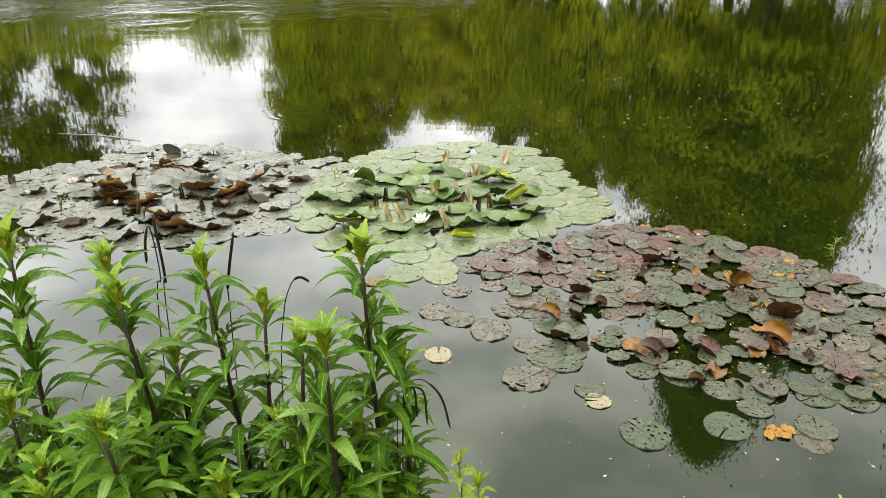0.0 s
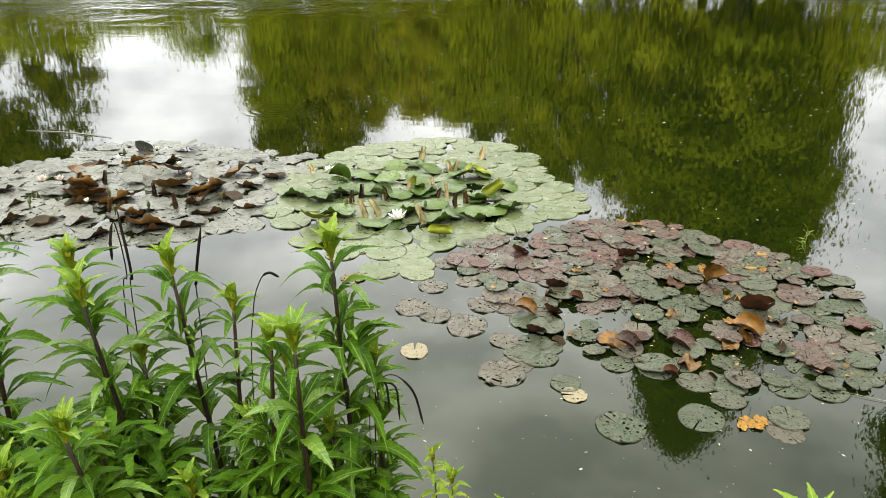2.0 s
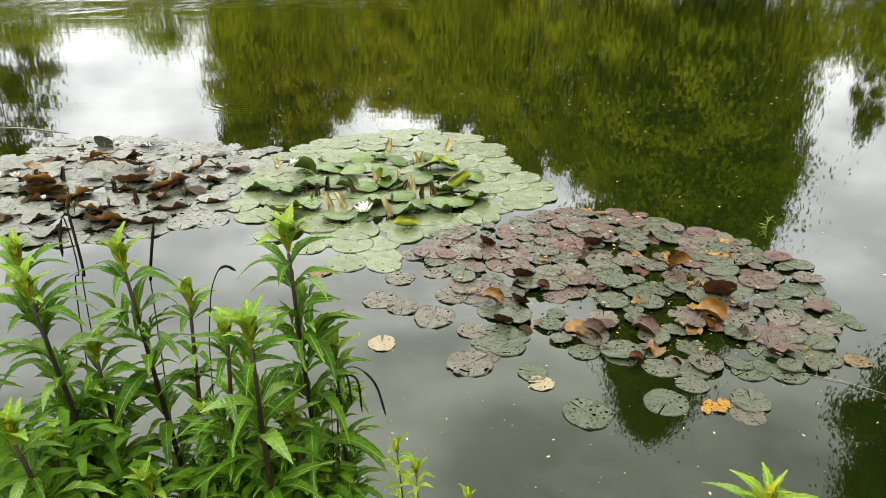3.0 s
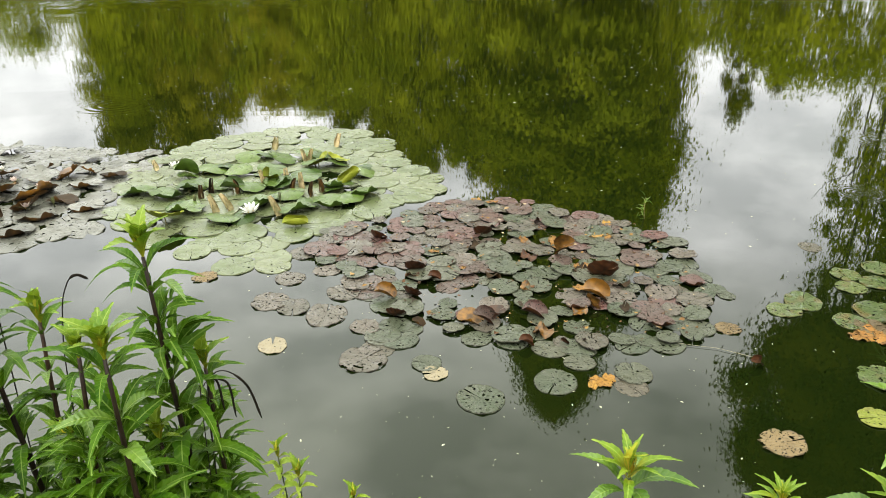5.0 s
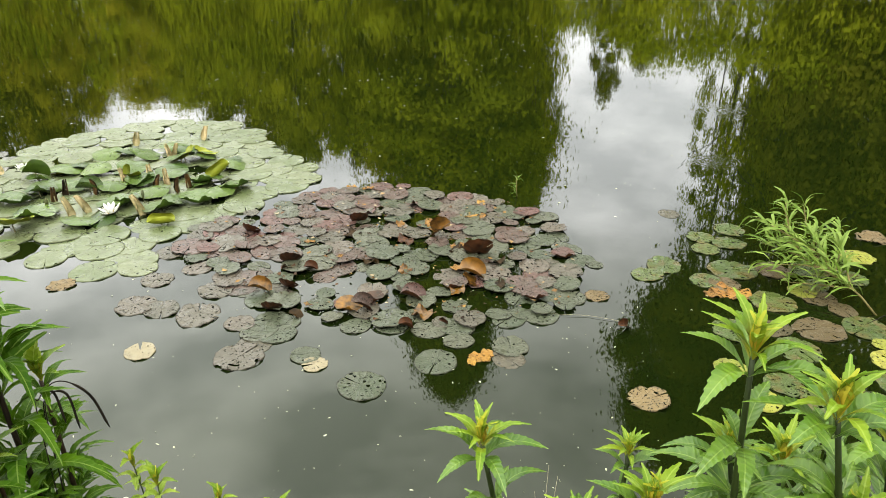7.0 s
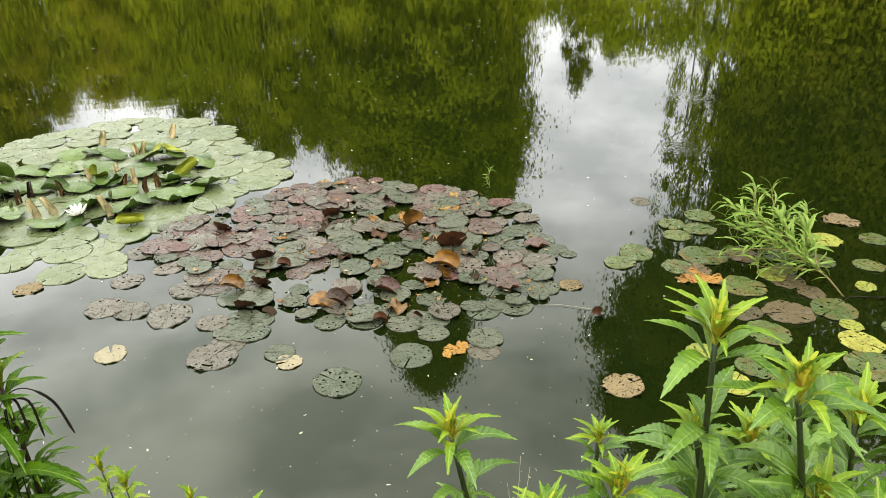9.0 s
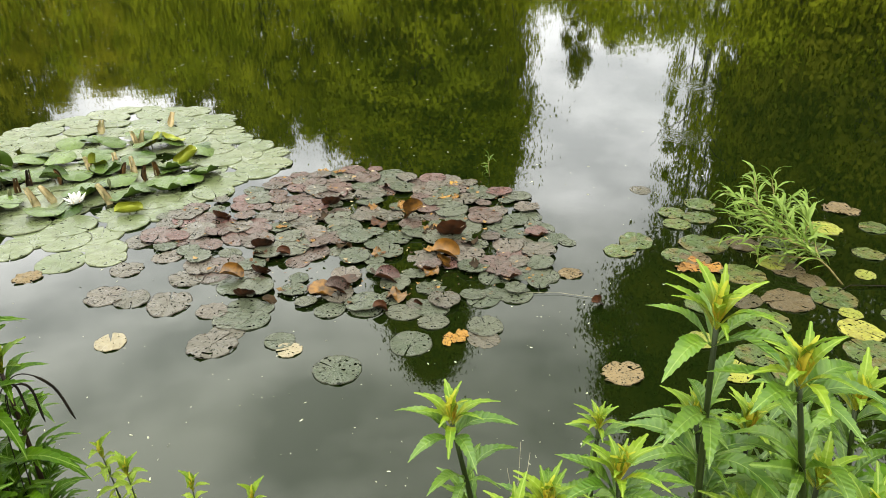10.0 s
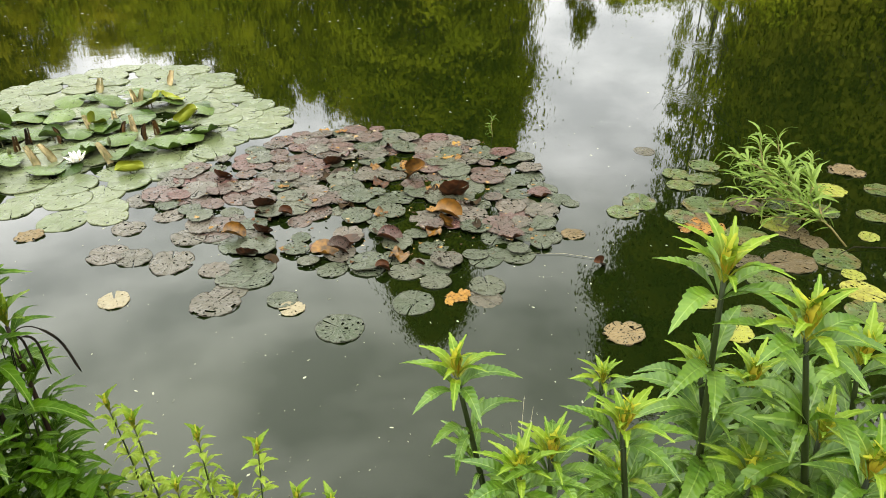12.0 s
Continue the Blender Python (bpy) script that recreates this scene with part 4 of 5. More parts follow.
# green colony
G = "raised leaves of the green water lily"
for x, y, z, tilt, roll, sc, kind in [(-0.67, 5.28, 0.07, -0.5, 0.9, 1.0, "fold"), (-0.50, 5.40, 0.05, 0.1, 0.1, 1.4, "wavy"), (-0.23, 5.68, 0.05, 0.15, -0.1, 1.3, "wavy"), (0.03, 5.51, 0.08, 0.25, 0.3, 1.3, "cup"), (0.27, 5.33, 0.09, 0.1, -0.4, 1.2, "cup"),
                                      (0.43, 5.39, 0.06, 0.1, 0.2, 1.2, "wavy"), (0.57, 4.63, 0.03, 0.05, -0.1, 1.3, "curl"), (-0.18, 4.93, 0.05, 0.1, 0.2, 1.3, "wavy"), (0.33, 4.46, 0.04, 0.05, 0.1, 1.3, "curl"), (0.45, 4.57, 0.05, 0.1, -0.1, 1.3, "wavy"),
                                      (-0.42, 5.0, 0.05, 0.1, 0.2, 1.2, "flat"), (0.05, 4.72, 0.05, 0.05, -0.1, 1.4, "wavy"), (-0.75, 4.85, 0.03, 0.1, 0.1, 1.3, "curl"), (-0.95, 4.95, 0.03, 0.05, 0, 1.3, "curl2"), (0.2, 5.05, 0.05, 0.15, 0.1, 1.3, "flat"),
                                      (-0.05, 5.2, 0.08, 0.3, 0.3, 1.2, "cup"), (0.62, 5.1, 0.04, 0.1, 0.1, 1.2, "wavy"), (-0.3, 5.3, 0.06, 0.15, -0.3, 1.2, "wavy"), (0.25, 5.65, 0.06, 0.15, 0.1, 1.3, "wavy"), (-0.6, 4.55, 0.03, 0.0, 0, 1.35, "curl2"),
                                      (-0.15, 4.55, 0.04, 0.05, 0.1, 1.3, "curl"), (0.1, 4.4, 0.03, 0.0, 0, 1.3, "curl2"), (-0.35, 4.35, 0.03, 0.0, 0.1, 1.3, "flat"), (0.4, 4.8, 0.04, 0.1, 0.0, 1.3, "curl"), (-0.6, 5.05, 0.04, 0.1, -0.1, 1.3, "wavy"), (0.0, 4.95, 0.05, 0.1, 0.2, 1.2, "curl2")]:
    kind = {"wavy": "dome", "flat": "dome2", "cup": "dome2"}.get(kind, kind)
    leaf_thing("raised_lily_leaf", GREEN_UP[kind], (x, y, 0.022 + 0.6 * z), facing(x, y, 0.8), tilt + rp.uniform(-0.22, 0.08), roll * 0.7 + rp.uniform(-0.15, 0.15), sc * 0.92, "glossy wavy green lily leaf held above the pads", G)
for x, y in scatter_in([(-0.85, 4.7), (-0.6, 5.5), (0.0, 5.75), (0.5, 5.6), (0.72, 4.9), (0.4, 4.4), (-0.3, 4.3)], 0.285, 12, 500):
    leaf_thing("raised_lily_leaf", DEEP_UP[rp.choice(("dome", "dome2", "curl2", "dome", "fold"))], (x, y, 0.03 + 0.03 * rp.random()), facing(x, y, 0.9), rp.uniform(-0.2, 0.2), rp.uniform(-0.25, 0.25), rp.uniform(0.75, 1.05), "deep green wavy lily leaf held among paler pads", G)
for x, y, z, yaw, tilt, roll, sc, kind in [(0.5, 4.87, 0.06, 0.3, 0.25, -0.6, 0.95, "pod"), (0.09, 4.17, 0.02, -0.1, 0.25, 0.05, 0.8, "pod"), (-0.70, 4.35, 0.06, 0.1, -0.35, 0.1, 1.25, "cup"), (0.3, 5.36, 0.05, 0.3, -0.3, -0.4, 1.1, "cup"), (-0.08, 5.0, 0.06, 0.9, 0.5, 0.7, 0.8, "fold"),
                                           (0.45, 5.4, 0.045, -0.4, -0.2, 0.3, 0.9, "cup")]:
    leaf_thing("lime_lily_leaf", LIME_UP[kind], (x, y, z), yaw, tilt, roll, sc, "yellow-green folded lily leaf showing its underside", G)
for x, y, tilt, sc in [(-0.43, 4.53, 1.1, 0.95), (-0.35, 4.55, 0.9, 0.95), (-0.12, 5.0, 1.35, 0.9), (0.15, 4.9, 1.3, 0.85), (0.19, 5.5, 1.4, 0.85), (0.25, 5.5, 1.4, 0.85), (-0.04, 4.42, 1.0, 1.0), (-0.02, 5.95, 0.5, 1.1), (0.5, 5.95, 0.7, 1.0), (-0.92, 5.5, 0.5, 0.8), (0.05, 5.02, 1.2, 0.9)]:
    leaf_thing("rolled_lily_leaf", TAN_UP["roll"], (x, y, 0.05), math.atan2(-x, y) + math.pi / 2 + rp.uniform(-0.8, 0.8), 0, -tilt * 0.8, sc * 0.82, "tan rolled lily leaf standing among green pads", G)
for x, y, tilt in [(-0.52, 4.78, 1.4), (-0.3, 4.85, 1.4), (0.22, 4.7, 1.45), (0.28, 4.75, 1.4), (0.1, 4.8, 1.3), (-0.46, 4.9, 1.35)]:
    leaf_thing("rolled_lily_leaf", DARK_UP["roll"], (x, y, 0.05), rp.uniform(0, 6), 0, -tilt, 0.65, "dark rolled-up lily leaf standing upright", G)

# reddish colony
G = "raised leaves of the reddish water lily"
for x, y, z, tilt, roll, s, kind, us in [(0.56, 3.85, 0.03, -0.65, 0.1, 0.75, "cup", WINE_UP), (0.70, 3.38, 0.03, -0.65, 0.3, 0.8, "cup", WINE_UP), (1.19, 3.79, 0.03, -0.65, 0.0, 0.8, "cup", WINE_UP), (1.57, 3.42, 0.06, 0.8, -0.9, 0.95, "fold", RUST_UP),
                                         (1.65, 3.08, 0.06, -0.75, -0.3, 1.15, "cup", WINE_UP), (1.53, 2.90, 0.035, 0.5, 0.3, 1.0, "fold", RUST_UP), (1.50, 2.83, 0.02, 0.2, 0.7, 0.8, "curl", RUST_UP), (0.86, 2.80, 0.03, 0.4, 0.2, 0.9, "curl2", RUST_UP), (0.98, 2.82, 0.03, 0.3, -0.4, 0.75, "curl2", WINE_UP), (0.50, 3.12, 0.03, 0.4, 0.3, 0.8, "fold", RUST_UP), (1.72, 2.58, 0.03, 0.2, 0, 0.9, "curl", RED_UP),
                                         (0.52, 2.9, 0.03, -0.65, 0.2, 0.7, "cup", WINE_UP), (0.78, 3.25, 0.03, 0.5, 0.4, 0.5, "fold", WINE_UP), (1.17, 2.79, 0.02, 0.3, 0.2, 0.9, "fold", RED_UP), (1.4, 2.82, 0.03, 0.3, -0.2, 0.9, "curl", RED_UP),
                                         (1.96, 2.2, 0.02, 0.8, 0.6, 0.45, "fold", WINE_UP), (0.63, 3.1, 0.03, -0.65, 0.2, 0.7, "cup", WINE_UP), (0.92, 2.78, 0.03, 0.5, 0.6, 0.8, "fold", RED_UP), (1.05, 2.55, 0.02, 0.3, 0.5, 0.5, "fold", WINE_UP), (1.22, 2.52, 0.02, 0.8, 0.9, 0.4, "roll", WINE_UP),
                                         (0.62, 2.83, 0.015, 0.2, 0.5, 0.5, "curl2", DARK_UP), (2.1, 2.95, 0.02, 0.3, 0, 0.9, "curl", RED_UP)]:
    leaf_thing("curled_lily_leaf", us[kind], (x, y, z), facing(x, y, 0.5), tilt - 0.2, roll, s * 0.74, "curled rust-brown lily leaf among reddish pads", G, stalk=False)
for x, y in scatter_in([(0.55, 3.3), (0.8, 3.8), (1.5, 4.0), (2.0, 3.5), (1.95, 2.8), (1.5, 2.5), (0.85, 2.7)], 0.2, 9, 60):
    us = rp.choice((WINE_UP, DARK_UP, RUST_UP, RED_UP))
    leaf_thing("crumpled_lily_leaf", us["crumple"], (x, y, 0.014 + 0.012 * rp.random()), rp.uniform(0, 6.3), rp.uniform(-0.3, 0.3), rp.uniform(-0.5, 0.5), rp.uniform(0.28, 0.55), "small crumpled rust-brown lily leaf between reddish pads", G, stalk=False)
for x, y, sc in [(1.58, 3.58, 0.8), (1.84, 3.63, 0.7), (1.6, 3.22, 0.8), (1.5, 3.0, 0.6), (1.68, 3.25, 0.6), (0.85, 3.6, 0.4), (0.72, 3.3, 0.4), (1.3, 4.35, 0.6), (1.4, 4.32, 0.5), (2.0, 3.8, 0.45), (0.95, 3.35, 0.35), (0.7, 2.9, 0.4), (1.9, 3.6, 0.5)]:
    lily_pad("rot", x, y, 0.085 * sc, z=0.018, tilt=10)


# ---------------------------------------------------------------- flowers
def petal_mesh(material, length=0.05, width=0.018, cup=0.35):
    v, f = [], []
    n = 7
    for k in range(n + 1):
        t = k / n
        w = width * math.sin(math.pi * min(1, t * 0.82 + 0.12)) ** 0.8 if k < n else 0.0008
        z = cup * length * t * t
        v += [(length * t, -w / 2, z + w * 0.22), (length * t, 0, z), (length * t, w / 2, z + w * 0.22)]
    for k in range(n):
        o = 3 * k
        f += [(o, o + 3, o + 4, o + 1), (o + 1, o + 4, o + 5, o + 2)]
    return mesh_from("petal", v, f, material)


PETAL_MESH = {"white": petal_mesh(PETAL), "pink": petal_mesh(PETAL_PINK)}
SEPAL_MESH = petal_mesh(SEPAL, 0.05, 0.02, 0.25)
STAMEN_MESH = mesh_from("stamens", *join([moved(tube([(0, 0, 0), (0.004, 0, 0.008), (0.003, 0, 0.016)], [0.0012, 0.0012, 0.0006], 4), Matrix.Rotation(a * 2.4, 4, "Z") @ Matrix.Translation((0.0012 * a ** 0.7, 0, 0))) for a in range(16)]), STAMEN)
BUD_MESH = mesh_from("bud", *tube([(0, 0, -0.03), (0, 0, 0), (0, 0.001, 0.012), (0, 0.002, 0.028), (0, 0.003, 0.042), (0, 0.003, 0.05)], [0.004, 0.006, 0.011, 0.0115, 0.007, 0.001], 8), SEPAL)


def flower(x, y, r, kind, openness=1.0):
    t = new("water_lily_flower")
    t.location = (x, y, 0.045)
    t.rotation_euler = (rp.uniform(-0.2, 0.2), rp.uniform(-0.2, 0.2), rp.uniform(0, 6))
    t.scale = (r / 0.042,) * 3
    tagged(t, "open white water lily with yellow stamens" if kind == "white" else "pale pink-white water lily flower, open", "flower", "water lily flowers")
    for ring, (count, el) in enumerate(((7, 18), (7, 42), (6, 63))):
        for k in range(count):
            m = Matrix.Rotation(2 * math.pi * (k + 0.5 * ring) / count, 4, "Z") @ Matrix.Rotation(-radians(el + (1 - openness) * 25 + rp.uniform(-5, 5)), 4, "Y") @ Matrix.Scale(1 - 0.13 * ring, 4)
            part("petal", PETAL_MESH[kind], t, m)
    for k in range(4):
        part("sepal", SEPAL_MESH, t, Matrix.Rotation(1.57 * k, 4, "Z") @ Matrix.Rotation(-0.1, 4, "Y"))
    part("stamens", STAMEN_MESH, t)


for x, y, r, kind, o in [(-0.18, 4.35, 0.066, "white", 1), (0.55, 5.0, 0.045, "white", 0.5), (-0.76, 5.4, 0.052, "white", 0.6), (-1.58, 5.1, 0.056, "pink", 1), (-1.59, 4.72, 0.045, "pink", 0.5), (-2.9, 5.2, 0.048, "pink", 0.8),
                         (-2.78, 5.22, 0.044, "pink", 0.7), (-2.35, 6.1, 0.035, "white", 0.3), (-2.0, 5.6, 0.036, "white", 0.3), (-3.12, 4.95, 0.03, "white", 0.2), (-2.36, 4.72, 0.03, "white", 0.2), (-1.83, 5.3, 0.034, "pink", 0.4)]:
    flower(x, y, r, kind, o)
for x, y in [(-2.28, 4.9), (-1.9, 4.62), (-2.75, 4.7), (-2.6, 6.0), (-3.42, 5.3), (-2.1, 4.55), (-1.45, 4.8), (0.0, 4.6), (-0.55, 4.65)]:
    b = new("water_lily_bud")
    b.location = (x, y, 0.04)
    tagged(b, "closed dark green water lily bud", "flower bud", "water lily buds")
    part("bud", BUD_MESH, b, Matrix.Rotation(rp.uniform(-0.3, 0.3), 4, "X"))


# ---------------------------------------------------------------- weeds on the near bank
def leaf_shape(length, width, droop, teeth=7, fold=0.22, twist=0.0, narrow=0.75):
    """A lance-shaped leaf along +x with fine forward teeth and a short stalk, folded at the midrib and arching down."""
    v, f = [], []
    n = teeth * 2

    def place(u):
        return length * (u - 0.16 * droop * u ** 3), length * (0.17 * math.sin(math.pi * u) - 0.40 * droop * u * u)

    for k in range(n + 1):
        t = k / n
        blade = max(0.0, (t - 0.06) / 0.94)
        w = 0.5 * width * math.sin(math.pi * min(0.999, blade ** narrow)) ** 1.12 + width * 0.035
        toothed = k % 2 and 0.2 < t < 0.95
        if 0.2 < t < 0.95:
            w *= 1.07 if toothed else 0.94
        if k == n:
            w = 0.0004
        c = twist * t
        xm, zm = place(t)
        xe, ze = place(t + (0.8 / n if toothed else 0.0))
        ripple = 0.10 * w * math.sin(17 * t + 9 * twist)
        v += [(xe, -w, ze + w * (fold * 2 - c) + ripple), (xm, 0, zm - 0.02 * width), (xe, w, ze + w * (fold * 2 + c) - ripple)]
    for k in range(n):
        o = 3 * k
        f += [(o, o + 3, o + 4, o + 1), (o + 1, o + 4, o + 5, o + 2)]
    return v, f


def leaf_set(material, length, width, teeth=7, narrow=0.75):
    return [mesh_from("leaf", *leaf_shape(length, width, d, teeth, fo, tw, narrow), material) for d, fo, tw in ((0.15, 0.2, 0.1), (0.45, 0.2, -0.25), (0.75, 0.16, 0.3), (1.1, 0.22, -0.15), (0.6, 0.12, 0.4))]


LEAVES = {"green": leaf_set(WEED_LEAF, 0.15, 0.0265, 10), "pale": leaf_set(WEED_PALE, 0.150, 0.030, 13, 0.9), "sprout": leaf_set(WEED_SPROUT, 0.085, 0.027, 5), "young": leaf_set(WEED_YOUNG, 0.100, 0.0255, 8, 0.9), "bud": leaf_set(WEED_YOUNG, 0.092, 0.0150, 7, 0.9), "tip": leaf_set(WEED_TIP, 0.060, 0.0105, 4)}
SHOOT = {k: mesh_from("side_shoot", *tube([(0, 0, 0), (0.028, 0, 0.003), (0.055, 0, 0.012)], [0.0016, 0.0012, 0.0007], 4), m) for k, m in (("green", WEED_LEAF), ("pale", WEED_PALE), ("sprout", WEED_SPROUT))}
SMALL = {k: leaf_set(m, 0.085, 0.0155, 6) for k, m in (("green", WEED_LEAF), ("pale", WEED_PALE), ("sprout", WEED_SPROUT))}


def side_shoot(parent, m, style, rnd, count=6):
    """A small shoot from a leaf joint, with leaves of its own."""
    twig = part("side_shoot", SHOOT[style], parent, m)
    for k in range(count):
        t = 0.35 + 0.65 * k / (count - 1)
        turn = rnd.uniform(0.4, 1.0) * (1 if k % 2 else -1) * (0.3 if k == count - 1 else 1)
        part("leaf", rnd.choice(SMALL[style]), twig, Matrix.Translation((0.055 * t, 0, 0.012 * t * t)) @ Matrix.Rotation(turn, 4, "Z") @ Matrix.Rotation(-rnd.uniform(0.0, 0.6), 4, "Y") @ Matrix.Scale(rnd.uniform(0.7, 1.15), 4))


def weed(base, top, seed, style="green", size=1.0, gap=0.062, bare=0.34, shoots=0.75, stem=0.0078, first=0.0, rosette=11, label=""):
    """An upright weed: a tapered stem with crossed pairs of toothed leaves, side shoots and a young yellowish top."""
    rnd = random.Random(seed)
    t = new("weed")
    t.location = base
    tagged(t, label or "tall leafy green weed with a dark stem and yellow-green tip", "weed", "weeds on the near bank")
    b, e = Vector((0, 0, 0)), Vector(top) - Vector(base)
    bow = Vector((rnd.uniform(-0.02, 0.02), rnd.uniform(-0.02, 0.02), 0))

    def at(u):
        return b.lerp(e, u) + bow * math.sin(math.pi * u)

    pts = [at(k / 10) for k in range(11)]
    part("stem", mesh_from("stem", *tube(pts, [stem * (1.15 - 0.72 * k / 10) for k in range(11)], 7), WEED_STEM if style == "green" else WEED_STEM_GREEN), t)
    length = e.length
    nodes = int((length - bare) / gap)
    ang = first + rnd.uniform(0, 1.5)
    for k in range(nodes):
        u = (bare + k * gap) / length
        near_top = (nodes - k) / nodes
        ang += math.pi / 2 + rnd.uniform(-0.3, 0.3)
        s = size * ((0.80 + 0.20 * min(1.0, (nodes - k) / 3)) if style == "pale" else (0.78 + 0.22 * min(1.0, (nodes - k) / 4))) * rnd.uniform(0.85, 1.12)
        kind = style if nodes - k > 2 else ("pale" if style == "green" else style) if nodes - k > 0 else "young"
        if kind == "young":
            s *= 1.1
        for side in (0, math.pi):
            el = radians(rnd.uniform(2, 26) + (12 if nodes - k < 2 else 0)) if style == "pale" else radians(rnd.uniform(0, 24) + (8 if nodes - k < 3 else 0))
            m = Matrix.Translation(at(min(u, 1))) @ Matrix.Rotation(ang + side + rnd.uniform(-0.2, 0.2), 4, "Z") @ Matrix.Rotation(-el, 4, "Y") @ Matrix.Rotation(rnd.uniform(-0.35, 0.35), 4, "X") @ Matrix.Scale(s, 4)
            part("leaf", rnd.choice(LEAVES[kind][0 if nodes - k < 3 or style == "pale" else 1:3 if style == "pale" else 4 if nodes - k < 4 else 5]), t, m)
            for way in (-1, 1):
                if rnd.random() < 0.1:
                    continue
                m = Matrix.Translation(at(min(u, 1))) @ Matrix.Rotation(ang + side + way * rnd.uniform(0.35, 0.9), 4, "Z") @ Matrix.Rotation(-radians(rnd.uniform(5, 50) - (12 if style == "pale" else 0)), 4, "Y") @ Matrix.Scale(s * rnd.uniform(0.65, 1.05), 4)
                part("leaf", rnd.choice(LEAVES[style][:4] if way > 0 and (style == "pale" or near_top < 0.65 and style == "green") else SMALL[style]), t, m)
            if nodes - k > 1 and rnd.random() < shoots * (0.7 if near_top < 0.6 else 1.1):
                m = Matrix.Translation(at(u)) @ Matrix.Rotation(ang + side + rnd.uniform(-0.3, 0.3), 4, "Z") @ Matrix.Rotation(-radians(rnd.uniform(20, 55)), 4, "Y") @ Matrix.Scale(size * rnd.uniform(0.7, 1.35), 4)
                side_shoot(t, m, style, rnd)
    outer = 6 if style == "pale" else 5
    for k in range(rosette + outer):
        q = (k - outer) / rosette
        kind = style if k < outer else "tip" if q > (0.6 if style == "pale" else 0.7) else "bud" if style == "pale" else "young"
        el = radians(rnd.uniform(8, 38) if k < outer else ((26 if style == "pale" else 44) + 52 * max(q, 0) if q < 0.52 else 52 + 36 * q) + rnd.uniform(-9, 9))
        sc = size * ((rnd.uniform(0.6, 0.85) if style == "pale" else rnd.uniform(0.65, 0.9)) if k < outer else rnd.uniform(0.7, 1.05) if style == "pale" else rnd.uniform(0.7, 1.1))
        m = Matrix.Translation(at(1) - Vector((0, 0, 0.03 if k < outer else 0.02 * (1 - q) - 0.012))) @ Matrix.Rotation(k * 2.4 + rnd.uniform(-0.2, 0.2), 4, "Z") @ Matrix.Rotation(-el, 4, "Y") @ Matrix.Scale(sc, 4)
        part("leaf", rnd.choice(LEAVES[kind][:3 if k < outer else 2]), t, m, "" if k < outer else "yellow-green young top leaf" if kind != "tip" else "reddish-yellow growing tip")
    return t


# base and top of each stem
TALL = "tall bushy weed with dark stem and yellow-green tip"
for k, (bx, by, bz, tx, ty, tz, size, shoots) in enumerate([
    (-0.08, 1.18, 0.12, -0.17, 1.22, 1.16, 1.0, 0.75), (-0.40, 1.26, 0.10, -0.50, 1.29, 1.10, 1.0, 0.6), (-0.17, 1.04, 0.15, -0.22, 1.06, 1.055, 0.95, 0.8), (-0.57, 1.18, 0.12, -0.64, 1.20, 1.08, 0.95, 0.8),
    (-0.68, 1.28, 0.10, -0.70, 1.30, 1.11, 0.9, 0.6), (-0.90, 1.22, 0.12, -0.86, 1.25, 1.16, 1.0, 0.6), (-0.50, 0.93, 0.17, -0.58, 0.95, 0.96, 0.9, 0.6), (-0.40, 1.27, 0.11, -0.39, 1.30, 1.01, 0.8, 0.7),
    (-0.29, 1.08, 0.14, -0.27, 1.10, 1.04, 0.75, 0.9), (-0.52, 1.22, 0.12, -0.57, 1.25, 0.92, 0.85, 0.9), (-0.27, 1.2, 0.12, -0.27, 1.2, 0.94, 0.8, 0.9), (-0.10, 1.22, 0.10, -0.10, 1.25, 0.90, 0.8, 0.7),
    (-0.72, 1.0, 0.16, -0.75, 1.02, 0.80, 0.9, 0.9), (-0.82, 1.1, 0.15, -0.85, 1.12, 0.88, 0.9, 0.9), (-0.66, 0.92, 0.17, -0.70, 0.94, 0.80, 0.9, 0.9), (-0.40, 1.0, 0.16, -0.42, 1.02, 0.78, 0.85, 0.9),
    (-0.2, 1.12, 0.13, -0.18, 1.14, 0.82, 0.8, 0.8), (-1.02, 1.2, 0.14, -1.0, 1.22, 0.95, 1.0, 0.9), (-0.95, 1.02, 0.16, -0.98, 1.04, 0.80, 1.0, 0.9), (-0.58, 1.06, 0.15, -0.6, 1.08, 0.82, 0.9, 0.9), (-0.33, 1.16, 0.13, -0.35, 1.18, 0.80, 0.85, 0.9),
]):
    weed((bx, by, bz), (tx, ty, tz - 0.01), 100 + k, "green", size, shoots=shoots, label=TALL if tz > 1 else "leafy green weed growing among taller ones")
BRIGHT = "bright green weed with broad toothed leaves and golden tip"
